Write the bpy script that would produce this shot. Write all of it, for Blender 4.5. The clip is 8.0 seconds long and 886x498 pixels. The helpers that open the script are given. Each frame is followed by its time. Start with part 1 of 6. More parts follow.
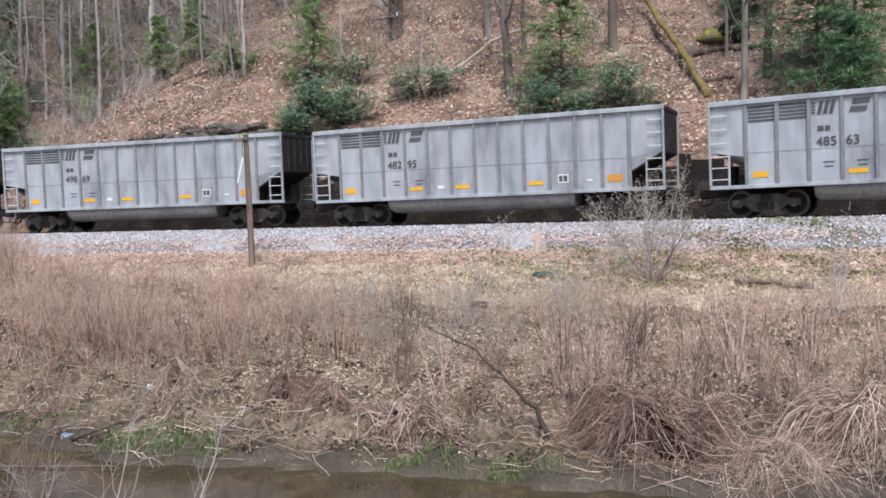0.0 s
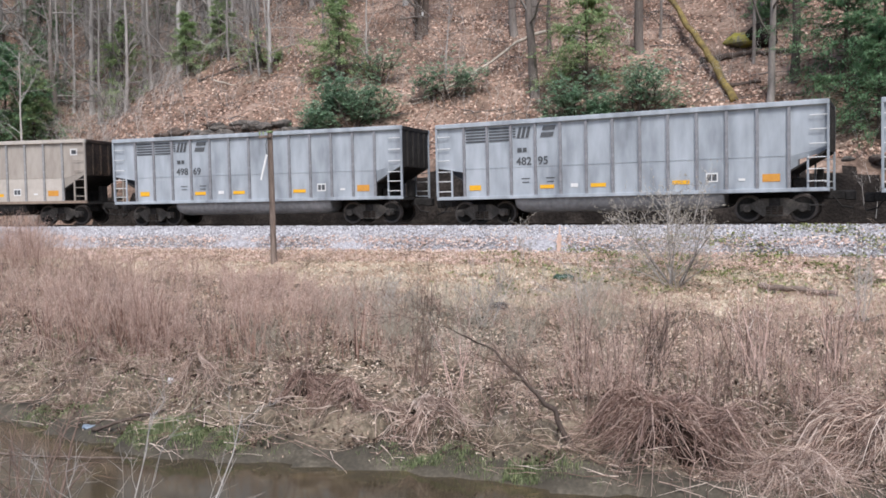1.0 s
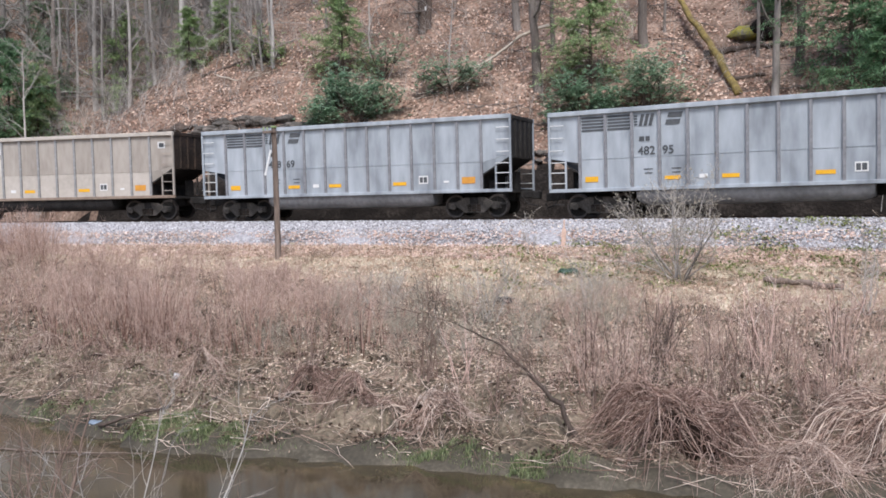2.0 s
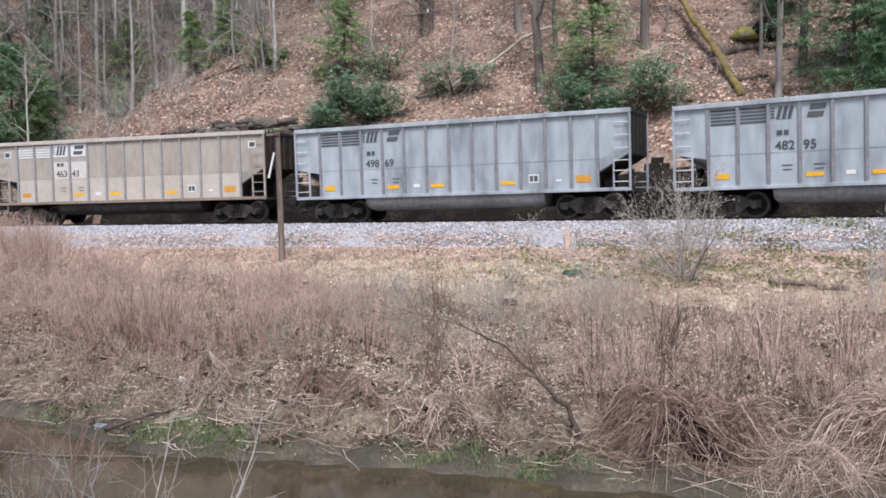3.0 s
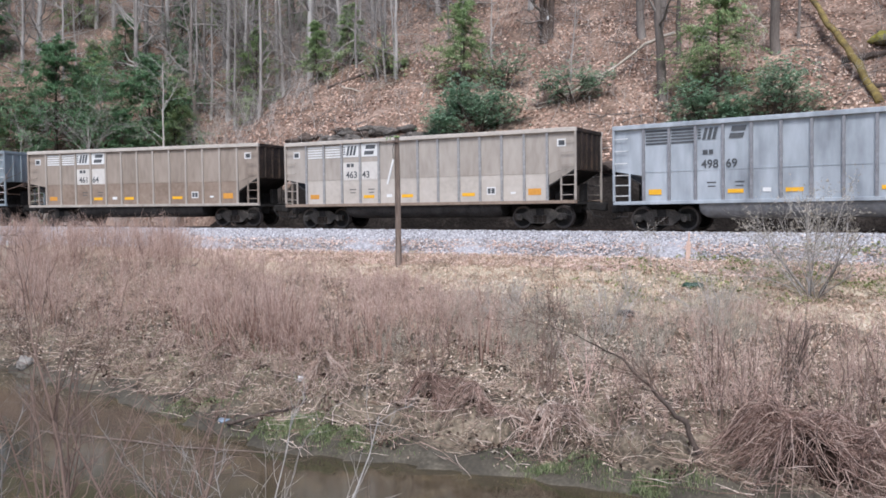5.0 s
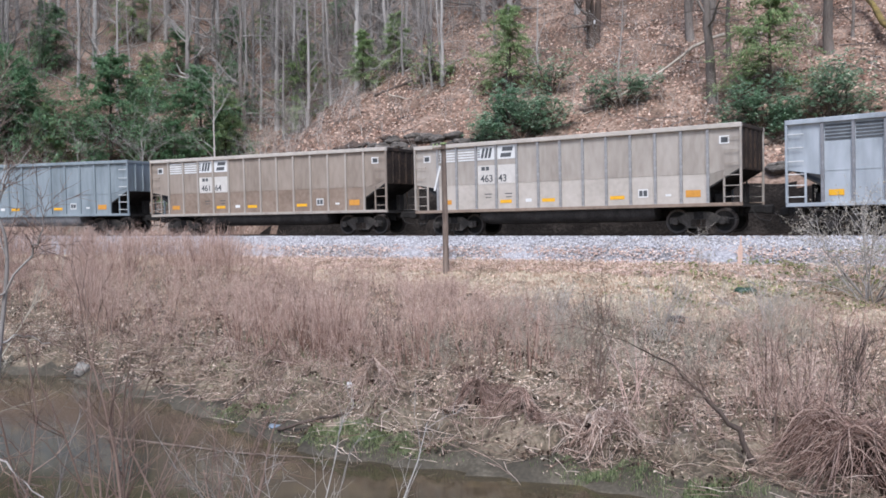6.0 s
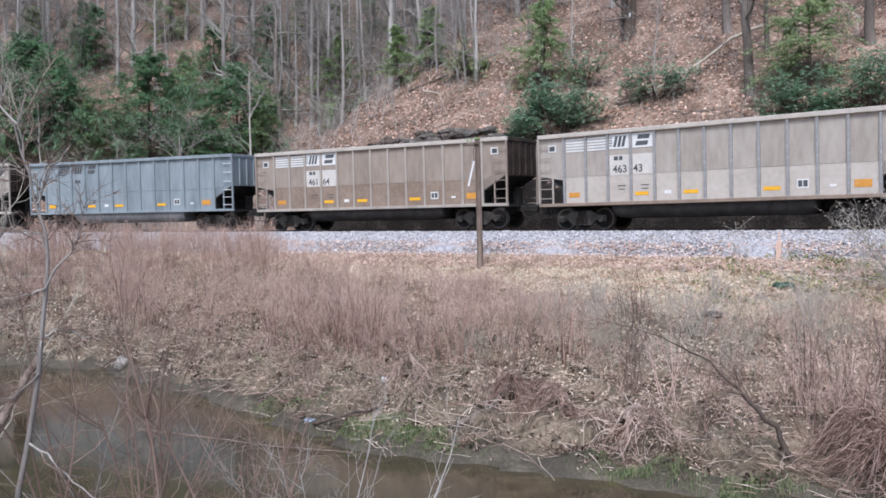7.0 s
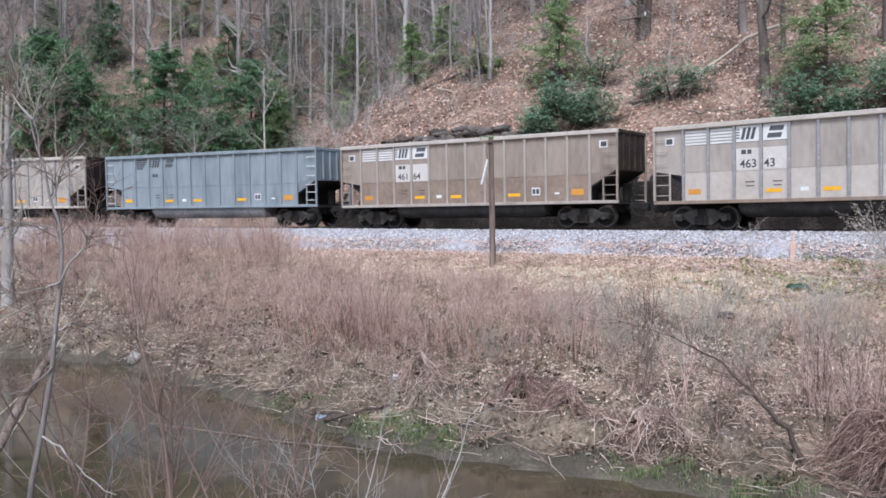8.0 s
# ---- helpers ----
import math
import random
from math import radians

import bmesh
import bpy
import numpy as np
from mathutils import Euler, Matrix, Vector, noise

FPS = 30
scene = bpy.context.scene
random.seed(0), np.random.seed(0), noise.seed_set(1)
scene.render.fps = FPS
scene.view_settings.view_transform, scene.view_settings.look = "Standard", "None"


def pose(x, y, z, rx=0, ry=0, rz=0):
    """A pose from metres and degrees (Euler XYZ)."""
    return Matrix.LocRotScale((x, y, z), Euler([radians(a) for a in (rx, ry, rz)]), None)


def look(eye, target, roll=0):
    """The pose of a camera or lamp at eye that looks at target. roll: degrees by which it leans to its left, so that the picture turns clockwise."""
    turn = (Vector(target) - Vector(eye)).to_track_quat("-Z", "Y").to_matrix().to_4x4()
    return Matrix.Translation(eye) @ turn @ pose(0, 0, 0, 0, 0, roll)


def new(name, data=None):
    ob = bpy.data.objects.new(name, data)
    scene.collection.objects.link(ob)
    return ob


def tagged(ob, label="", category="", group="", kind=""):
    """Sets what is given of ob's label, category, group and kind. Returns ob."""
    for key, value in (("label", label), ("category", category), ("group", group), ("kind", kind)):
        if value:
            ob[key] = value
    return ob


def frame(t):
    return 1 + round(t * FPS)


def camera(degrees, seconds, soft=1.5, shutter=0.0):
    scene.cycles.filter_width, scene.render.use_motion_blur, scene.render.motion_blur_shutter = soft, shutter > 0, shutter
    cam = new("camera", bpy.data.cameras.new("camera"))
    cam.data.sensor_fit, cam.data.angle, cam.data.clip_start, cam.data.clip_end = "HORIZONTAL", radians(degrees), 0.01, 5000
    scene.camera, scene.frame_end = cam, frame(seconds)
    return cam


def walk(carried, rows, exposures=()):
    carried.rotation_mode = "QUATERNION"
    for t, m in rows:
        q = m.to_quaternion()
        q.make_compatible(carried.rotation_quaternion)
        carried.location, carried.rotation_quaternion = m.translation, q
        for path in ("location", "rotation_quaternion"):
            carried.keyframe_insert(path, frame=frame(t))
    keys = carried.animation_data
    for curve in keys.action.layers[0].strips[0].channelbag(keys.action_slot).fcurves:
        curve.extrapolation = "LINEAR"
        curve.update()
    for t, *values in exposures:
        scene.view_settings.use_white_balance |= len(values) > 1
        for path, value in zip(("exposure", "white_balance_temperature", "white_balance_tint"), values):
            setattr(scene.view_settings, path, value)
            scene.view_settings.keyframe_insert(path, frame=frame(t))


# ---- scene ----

# camera and its way
cam = camera(53.62, 8.0, soft=1.7)
EYE = 4.5
PATH = [  # seconds, x, yaw, pitch, roll
    (0.0, 0.093, 16.78, -1.31, 1.48), (0.5, 0.091, 17.47, -1.39, 0.81), (1.0, 0.092, 18.18, -1.27, 0.43),
    (1.5, 0.079, 18.36, -1.66, 0.58), (3.0, -0.028, 18.51, -1.48, 0.82), (3.5, -0.037, 19.59, -1.87, 0.90),
    (4.0, -0.051, 20.76, -0.81, 0.50), (4.5, -0.063, 23.61, -0.88, -0.10), (6.0, -0.054, 29.11, -0.54, 0.22),
    (6.5, -0.049, 30.55, -0.57, 0.29), (7.0, -0.031, 31.37, -0.84, 0.36), (7.5, -0.034, 31.66, -0.97, 0.28),
    (8.0, -0.02, 32.21, -0.97, -0.14)]
walk(cam, [(t, pose(x, 0, EYE, 90 + p, r, y)) for t, x, y, p, r in PATH], [(0.0, 0.47, 6100, 12), (4.5, 0.47, 5880, 12), (8.0, 0.5, 5680, 12)])

# sky and sun: thin bright overcast
world = bpy.data.worlds.new("sky")
scene.world = world
world.use_nodes = True
nt = world.node_tree
bg = nt.nodes["Background"]
sky = nt.nodes.new("ShaderNodeTexSky")
sky.sky_type, sky.sun_disc, sky.sun_elevation, sky.sun_rotation = "NISHITA", False, radians(54), radians(158)
sky.dust_density, sky.air_density = 3.0, 1.0
nt.links.new(sky.outputs[0], bg.inputs[0])
bg.inputs[1].default_value = 0.13
sun = new("sun", bpy.data.lights.new("sun", "SUN"))
sun.data.energy, sun.data.angle, sun.data.color = 2.4, radians(16), (1.0, 0.97, 0.93)
sun.matrix_world = look((0, 0, 60), (-16, 40, 0))


# ---- materials ----
def mat(name, stops, scale=4.0, rough=0.9, bump=0.3, fine=30.0, metal=0.0, island=0.0, obj_random=0.0, detail=8.0, spec=0.3, stretch=None, dist=0.02, through_light=0.0):
    """stops: (position, (r, g, b)) of a ramp driven by coarse and fine noise, and by a random per island or object."""
    m = bpy.data.materials.new(name)
    m.use_nodes = True
    n, l = m.node_tree.nodes, m.node_tree.links
    b = n["Principled BSDF"]
    b.inputs["Roughness"].default_value, b.inputs["Metallic"].default_value = rough, metal
    b.inputs["Specular IOR Level"].default_value = spec
    co = n.new("ShaderNodeTexCoord").outputs["Object"]
    if stretch:
        mp = n.new("ShaderNodeMapping")
        mp.inputs["Scale"].default_value = stretch
        l.new(co, mp.inputs[0])
        co = mp.outputs[0]
    a, c = n.new("ShaderNodeTexNoise"), n.new("ShaderNodeTexNoise")
    for t, sc in ((a, scale), (c, fine)):
        t.inputs["Scale"].default_value, t.inputs["Detail"].default_value = sc, detail
        l.new(co, t.inputs["Vector"])
    mix = n.new("ShaderNodeMath")
    mix.operation = "MULTIPLY_ADD"
    l.new(c.outputs[0], mix.inputs[0])
    mix.inputs[1].default_value = 0.45
    half = n.new("ShaderNodeMath")
    half.operation = "MULTIPLY"
    l.new(a.outputs[0], half.inputs[0])
    half.inputs[1].default_value = 0.55
    l.new(half.outputs[0], mix.inputs[2])
    fac = mix.outputs[0]
    for amount, node, socket in ((island, "ShaderNodeNewGeometry", "Random Per Island"), (obj_random, "ShaderNodeObjectInfo", "Random")):
        if amount:
            g = n.new(node)
            x = n.new("ShaderNodeMix")
            x.inputs[0].default_value = amount
            l.new(fac, x.inputs[2])
            l.new(g.outputs[socket], x.inputs[3])
            fac = x.outputs[0]
    ramp = n.new("ShaderNodeValToRGB")
    e = ramp.color_ramp.elements
    while len(e) < len(stops):
        e.new(0.5)
    for el, (p, col) in zip(e, stops):
        el.position, el.color = p, (*col, 1)
    l.new(fac, ramp.inputs[0])
    l.new(ramp.outputs[0], b.inputs["Base Color"])
    if through_light:
        tr, mx = n.new("ShaderNodeBsdfTranslucent"), n.new("ShaderNodeMixShader")
        l.new(ramp.outputs[0], tr.inputs[0])
        mx.inputs[0].default_value = through_light
        l.new(b.outputs[0], mx.inputs[1])
        l.new(tr.outputs[0], mx.inputs[2])
        l.new(mx.outputs[0], n["Material Output"].inputs[0])
    if bump:
        bp = n.new("ShaderNodeBump")
        bp.inputs["Strength"].default_value, bp.inputs["Distance"].default_value = bump, dist
        l.new(c.outputs[0], bp.inputs["Height"])
        l.new(bp.outputs[0], b.inputs["Normal"])
    return m


LEAF_GROUND = mat("leaf_litter_ground", [(0.34, (0.055, 0.036, 0.026)), (0.48, (0.175, 0.118, 0.085)), (0.66, (0.39, 0.285, 0.22))], 0.35, fine=5, bump=0.9, dist=0.08)
FIELD = mat("weedy_ground", [(0.34, (0.032, 0.024, 0.017)), (0.5, (0.13, 0.103, 0.07)), (0.68, (0.32, 0.26, 0.185))], 0.9, fine=10, bump=1.0, dist=0.08)
MUD = mat("bank_mud", [(0.3, (0.026, 0.022, 0.015)), (0.52, (0.072, 0.061, 0.042)), (0.72, (0.16, 0.138, 0.10))], 1.2, fine=14, bump=0.6, rough=0.7)
LEAF = mat("dead_leaf", [(0.12, (0.07, 0.038, 0.027)), (0.4, (0.25, 0.148, 0.104)), (0.65, (0.47, 0.315, 0.235)), (0.88, (0.76, 0.61, 0.49))], 0.28, fine=1.6, island=0.62, bump=0)
STRAW = mat("straw_litter", [(0.15, (0.055, 0.036, 0.025)), (0.45, (0.26, 0.185, 0.13)), (0.7, (0.52, 0.40, 0.30)), (0.92, (0.82, 0.70, 0.56))], 0.6, island=0.7, bump=0)
STALK = mat("dry_stalk", [(0.12, (0.081, 0.044, 0.036)), (0.33, (0.302, 0.187, 0.152)), (0.55, (0.713, 0.504, 0.425)), (0.82, (0.900, 0.832, 0.724))], 0.4, fine=2.0, island=0.7, bump=0)
KNOT_STALK = mat("knotweed_stalk", [(0.1, (0.075, 0.036, 0.027)), (0.4, (0.24, 0.135, 0.10)), (0.7, (0.42, 0.27, 0.21)), (0.95, (0.66, 0.50, 0.40))], 0.4, fine=2.0, island=0.75, bump=0)
KNOT_TWIG = mat("knotweed_twig", [(0.12, (0.22, 0.135, 0.11)), (0.5, (0.53, 0.375, 0.305)), (0.9, (0.84, 0.68, 0.57))], 0.35, fine=1.6, island=0.5, bump=0)
PALE_LEAF = mat("bleached_leaf", [(0.12, (0.13, 0.086, 0.058)), (0.4, (0.45, 0.335, 0.245)), (0.7, (0.66, 0.52, 0.40)), (0.95, (0.82, 0.71, 0.58))], 0.5, island=0.8, bump=0)
WET_LEAF = mat("wet_rotted_leaf", [(0.12, (0.018, 0.012, 0.008)), (0.5, (0.05, 0.033, 0.023)), (0.88, (0.12, 0.08, 0.056))], 0.6, island=0.7, bump=0, spec=0.2)
DRY_GRASS = mat("dry_grass", [(0.1, (0.22, 0.145, 0.095)), (0.5, (0.58, 0.42, 0.31)), (0.9, (0.88, 0.74, 0.60))], 0.5, island=0.65, bump=0, through_light=0.3)
SAPLING = mat("reddish_sapling_bark", [(0.1, (0.075, 0.047, 0.036)), (0.5, (0.18, 0.122, 0.096)), (0.9, (0.40, 0.31, 0.25))], 1.0, island=0.6, bump=0)
STALK_DEAD = mat("fallen_stalk", [(0.1, (0.06, 0.035, 0.027)), (0.33, (0.25, 0.16, 0.122)), (0.58, (0.49, 0.355, 0.285)), (0.88, (0.84, 0.70, 0.58))], 0.5, island=0.8, bump=0)
HEAP_STALK = mat("heaped_stalk", [(0.1, (0.045, 0.026, 0.02)), (0.35, (0.17, 0.10, 0.076)), (0.62, (0.34, 0.225, 0.18)), (0.92, (0.62, 0.48, 0.39))], 0.5, island=0.8, bump=0)
TWIG = mat("grey_twig", [(0.1, (0.22, 0.195, 0.17)), (0.5, (0.42, 0.385, 0.345)), (0.9, (0.60, 0.565, 0.52))], 1.0, island=0.6, bump=0)
PALE_TWIG = mat("pale_twig", [(0.1, (0.26, 0.225, 0.18)), (0.5, (0.38, 0.34, 0.27)), (0.9, (0.52, 0.48, 0.38))], 1.0, island=0.6, bump=0)
IVY = mat("green_ground_leaf", [(0.1, (0.07, 0.085, 0.03)), (0.5, (0.20, 0.225, 0.085)), (0.9, (0.42, 0.42, 0.20))], 0.6, island=0.7, bump=0, through_light=0.3)
GRASS = mat("green_grass", [(0.1, (0.09, 0.125, 0.05)), (0.5, (0.215, 0.275, 0.12)), (0.9, (0.42, 0.43, 0.25))], 1.0, island=0.8, bump=0, rough=0.6, through_light=0.4)
BARK = mat("grey_bark", [(0.3, (0.13, 0.115, 0.103)), (0.5, (0.285, 0.26, 0.237)), (0.72, (0.46, 0.435, 0.40))], 1.5, fine=14, bump=0.8, obj_random=0.3, stretch=(1, 1, 0.25))
OLD_BARK = mat("old_grey_brown_bark", [(0.3, (0.075, 0.06, 0.05)), (0.5, (0.17, 0.145, 0.125)), (0.72, (0.32, 0.29, 0.26))], 1.5, fine=14, bump=0.9, obj_random=0.3, stretch=(1, 1, 0.25))
DARK_BARK = mat("dark_bark", [(0.3, (0.04, 0.03, 0.025)), (0.55, (0.10, 0.075, 0.06)), (0.75, (0.17, 0.13, 0.105))], 2.0, fine=20, bump=0.8, stretch=(1, 1, 0.3))
# near-black colour for the shade inside the stalk heaps
HOLLOW_SHADE = mat("heap_hollow_shade", [(0.3, (0.012, 0.008, 0.006)), (0.55, (0.03, 0.02, 0.015)), (0.75, (0.07, 0.045, 0.033))], 6.0, fine=30, bump=1.0, dist=0.05, spec=0.05)
MOSS_BARK = mat("mossy_bark", [(0.34, (0.085, 0.065, 0.045)), (0.48, (0.19, 0.14, 0.05)), (0.7, (0.33, 0.25, 0.075))], 2.5, fine=16, bump=1.0, dist=0.05)
ROCK = mat("mossy_rock", [(0.35, (0.10, 0.09, 0.08)), (0.46, (0.20, 0.18, 0.13)), (0.52, (0.28, 0.25, 0.05)), (0.75, (0.40, 0.35, 0.07))], 1.2, fine=12, bump=0.8)
SLOPE = mat("straw_covered_slope", [(0.32, (0.16, 0.125, 0.085)), (0.5, (0.40, 0.335, 0.235)), (0.7, (0.60, 0.52, 0.39))], 0.8, fine=10, bump=1.0, dist=0.06)
# dark rock, its colour taken near black to hold shade
SHADED_ROCK = mat("shaded_dark_rock", [(0.3, (0.008, 0.007, 0.006)), (0.5, (0.018, 0.015, 0.013)), (0.72, (0.06, 0.05, 0.042))], 0.8, fine=8, bump=1.0, dist=0.08, spec=0.05)
STONE = mat("grey_stone", [(0.35, (0.14, 0.125, 0.11)), (0.55, (0.27, 0.25, 0.22)), (0.75, (0.42, 0.39, 0.35))], 1.6, fine=12, bump=0.8)
NEEDLE = mat("evergreen_needles", [(0.1, (0.055, 0.11, 0.06)), (0.5, (0.17, 0.30, 0.155)), (0.9, (0.36, 0.49, 0.28))], 0.45, island=0.5, bump=0, rough=0.6, through_light=0.5)
NEEDLE_PALE = mat("pale_evergreen_needles", [(0.1, (0.14, 0.20, 0.085)), (0.5, (0.32, 0.43, 0.20)), (0.9, (0.49, 0.57, 0.32))], 0.7, island=0.6, bump=0, rough=0.6, through_light=0.5)
RHODO = mat("glossy_evergreen_leaf", [(0.1, (0.075, 0.14, 0.075)), (0.5, (0.20, 0.335, 0.20)), (0.93, (0.48, 0.59, 0.44))], 1.0, island=0.75, bump=0, rough=0.4, spec=0.5, through_light=0.4)
BALLAST = mat("ballast_stone", [(0.1, (0.20, 0.19, 0.19)), (0.5, (0.42, 0.41, 0.42)), (0.9, (0.68, 0.67, 0.69))], 3.0, fine=25, island=0.8, bump=0.3)
BALLAST_BED = mat("ballast_bed", [(0.35, (0.20, 0.19, 0.19)), (0.5, (0.34, 0.33, 0.34)), (0.65, (0.48, 0.47, 0.48))], 6.0, fine=16, bump=1.0, dist=0.05)
WOOD_OLD = mat("weathered_pole_wood", [(0.3, (0.07, 0.052, 0.042)), (0.5, (0.165, 0.125, 0.10)), (0.72, (0.29, 0.23, 0.19))], 3.0, fine=22, bump=0.6, stretch=(1, 1, 0.1))
PALE_WOOD = mat("bleached_wood", [(0.3, (0.30, 0.25, 0.19)), (0.55, (0.5, 0.44, 0.36)), (0.75, (0.66, 0.60, 0.52))], 3.0, fine=20, bump=0.5)
# ballast darkened by colour for the shadow below the cars
SHADED_BED = mat("car_shaded_ballast", [(0.32, (0.012, 0.011, 0.01)), (0.5, (0.03, 0.027, 0.024)), (0.7, (0.075, 0.066, 0.058))], 3.0, fine=16, bump=1.0, dist=0.05, spec=0.03)
RAIL_STEEL = mat("rusty_rail", [(0.3, (0.06, 0.04, 0.03)), (0.55, (0.12, 0.08, 0.06)), (0.75, (0.2, 0.14, 0.11))], 3.0, fine=30, rough=0.6, metal=0.4)
TIE = mat("creosoted_tie", [(0.3, (0.02, 0.017, 0.014)), (0.7, (0.07, 0.058, 0.048))], 3.0, fine=20, spec=0.05)
GREY_PAINT = mat("weathered_grey_paint", [(0.30, (0.17, 0.184, 0.20)), (0.45, (0.30, 0.328, 0.353)), (0.58, (0.40, 0.435, 0.465)), (0.75, (0.51, 0.547, 0.58))], 0.7, fine=2.6, rough=0.55, bump=0.06, stretch=(1, 1, 0.3), spec=0.4)
GREY_RIB = mat("grimy_grey_paint", [(0.28, (0.135, 0.135, 0.14)), (0.5, (0.225, 0.225, 0.235)), (0.75, (0.34, 0.345, 0.36))], 1.6, fine=9, rough=0.65, bump=0.1)
PALE_RIB = mat("dusty_grey_rib_paint", [(0.28, (0.16, 0.155, 0.15)), (0.5, (0.29, 0.285, 0.28)), (0.75, (0.42, 0.415, 0.41))], 2.5, fine=9, rough=0.65, bump=0.1)
GREY_TUB = mat("sooty_grey_paint", [(0.28, (0.10, 0.10, 0.10)), (0.5, (0.19, 0.19, 0.19)), (0.75, (0.30, 0.30, 0.30))], 0.9, fine=6, rough=0.7, bump=0.1)
PALE_TAN = mat("washed_tan_paint", [(0.28, (0.38, 0.34, 0.29)), (0.5, (0.48, 0.435, 0.38)), (0.75, (0.56, 0.515, 0.46))], 0.8, fine=5, rough=0.7, bump=0.1)
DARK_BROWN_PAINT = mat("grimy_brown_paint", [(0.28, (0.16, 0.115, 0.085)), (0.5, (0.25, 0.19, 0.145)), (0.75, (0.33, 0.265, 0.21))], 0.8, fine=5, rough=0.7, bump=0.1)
BLUE_PAINT = mat("weathered_blue_grey_paint", [(0.28, (0.15, 0.178, 0.19)), (0.5, (0.235, 0.272, 0.29)), (0.75, (0.32, 0.36, 0.38))], 0.8, fine=5, rough=0.55, bump=0.1, stretch=(1, 1, 0.2), spec=0.4)
TAN_PAINT = mat("dusty_tan_paint", [(0.28, (0.26, 0.225, 0.19)), (0.5, (0.37, 0.33, 0.285)), (0.75, (0.46, 0.415, 0.365))], 0.8, fine=5, rough=0.7, bump=0.1, stretch=(1, 1, 0.3))
BROWN_PAINT = mat("dusty_brown_paint", [(0.28, (0.20, 0.16, 0.125)), (0.5, (0.295, 0.245, 0.20)), (0.75, (0.38, 0.32, 0.265))], 0.8, fine=5, rough=0.7, bump=0.1, stretch=(1, 1, 0.3))
PALE_PATCH = mat("cleaner_paint", [(0.3, (0.50, 0.47, 0.43)), (0.7, (0.66, 0.63, 0.58))], 1.5, fine=10, rough=0.6, bump=0)
RUST = mat("rusty_grimy_steel", [(0.3, (0.016, 0.013, 0.011)), (0.5, (0.04, 0.029, 0.023)), (0.75, (0.11, 0.068, 0.046))], 1.4, fine=8, rough=0.85, bump=0.2)
GRIME = mat("black_grime_steel", [(0.3, (0.015, 0.014, 0.013)), (0.6, (0.045, 0.042, 0.04)), (0.8, (0.09, 0.08, 0.07))], 2.5, fine=15, rough=0.8, bump=0.3, spec=0.12)
TRUCK = mat("dusty_truck_steel", [(0.3, (0.03, 0.027, 0.024)), (0.5, (0.075, 0.067, 0.058)), (0.75, (0.17, 0.15, 0.13))], 2.5, fine=14, rough=0.8, bump=0.3)
TREAD = mat("worn_wheel_steel", [(0.3, (0.05, 0.042, 0.037)), (0.7, (0.15, 0.13, 0.12))], 3.0, rough=0.5, metal=0.5, bump=0)
DARK_MARK = mat("faded_black_marking", [(0.3, (0.05, 0.055, 0.06)), (0.7, (0.12, 0.125, 0.13))], 2.0, bump=0)
WHITE_MARK = mat("white_marking", [(0.3, (0.62, 0.62, 0.60)), (0.7, (0.78, 0.78, 0.76))], 2.0, bump=0)
YELLOW = mat("yellow_reflector", [(0.3, (0.72, 0.36, 0.02)), (0.7, (0.85, 0.48, 0.03))], 4.0, bump=0, rough=0.5)
DUSTY_ORANGE = mat("dusty_orange_reflector", [(0.3, (0.50, 0.22, 0.04)), (0.7, (0.68, 0.34, 0.06))], 4.0, bump=0, rough=0.6)
PLASTIC_W = mat("white_plastic_litter", [(0.3, (0.40, 0.39, 0.38)), (0.7, (0.62, 0.61, 0.60))], 4.0, rough=0.5)
PLASTIC_B = mat("blue_plastic_litter", [(0.3, (0.16, 0.20, 0.25)), (0.7, (0.28, 0.33, 0.38))], 4.0, rough=0.5)
STAKE_P = mat("faded_orange_stake_paint", [(0.3, (0.52, 0.35, 0.27)), (0.7, (0.66, 0.50, 0.41))], 4.0)
GREEN_PLASTIC = mat("dark_green_plastic", [(0.3, (0.015, 0.035, 0.022)), (0.7, (0.03, 0.075, 0.045))], 4.0, rough=0.5)


def water_material():
    m = mat("muddy_creek_water", [(0.3, (0.03, 0.024, 0.014)), (0.52, (0.064, 0.05, 0.029)), (0.72, (0.14, 0.105, 0.052))], 0.4, fine=2.0, rough=0.08, bump=0.04, spec=0.2, dist=0.02)
    return m


WATER = water_material()


# ---- mesh helpers ----
def mesh_np(name, verts, faces, material, smooth=False):
    """A mesh from numpy arrays: verts (n, 3), faces (m, 3 or 4)."""
    verts, faces = np.asarray(verts, np.float32), np.asarray(faces, np.int32)
    me = bpy.data.meshes.new(name)
    me.vertices.add(len(verts))
    me.vertices.foreach_set("co", verts.ravel())
    k = faces.shape[1]
    me.loops.add(faces.size)
    me.loops.foreach_set("vertex_index", faces.ravel())
    me.polygons.add(len(faces))
    me.polygons.foreach_set("loop_start", np.arange(0, faces.size, k, dtype=np.int32))
    if smooth:
        me.polygons.foreach_set("use_smooth", np.ones(len(faces), bool))
    me.update(calc_edges=True)
    me.materials.append(material)
    return me


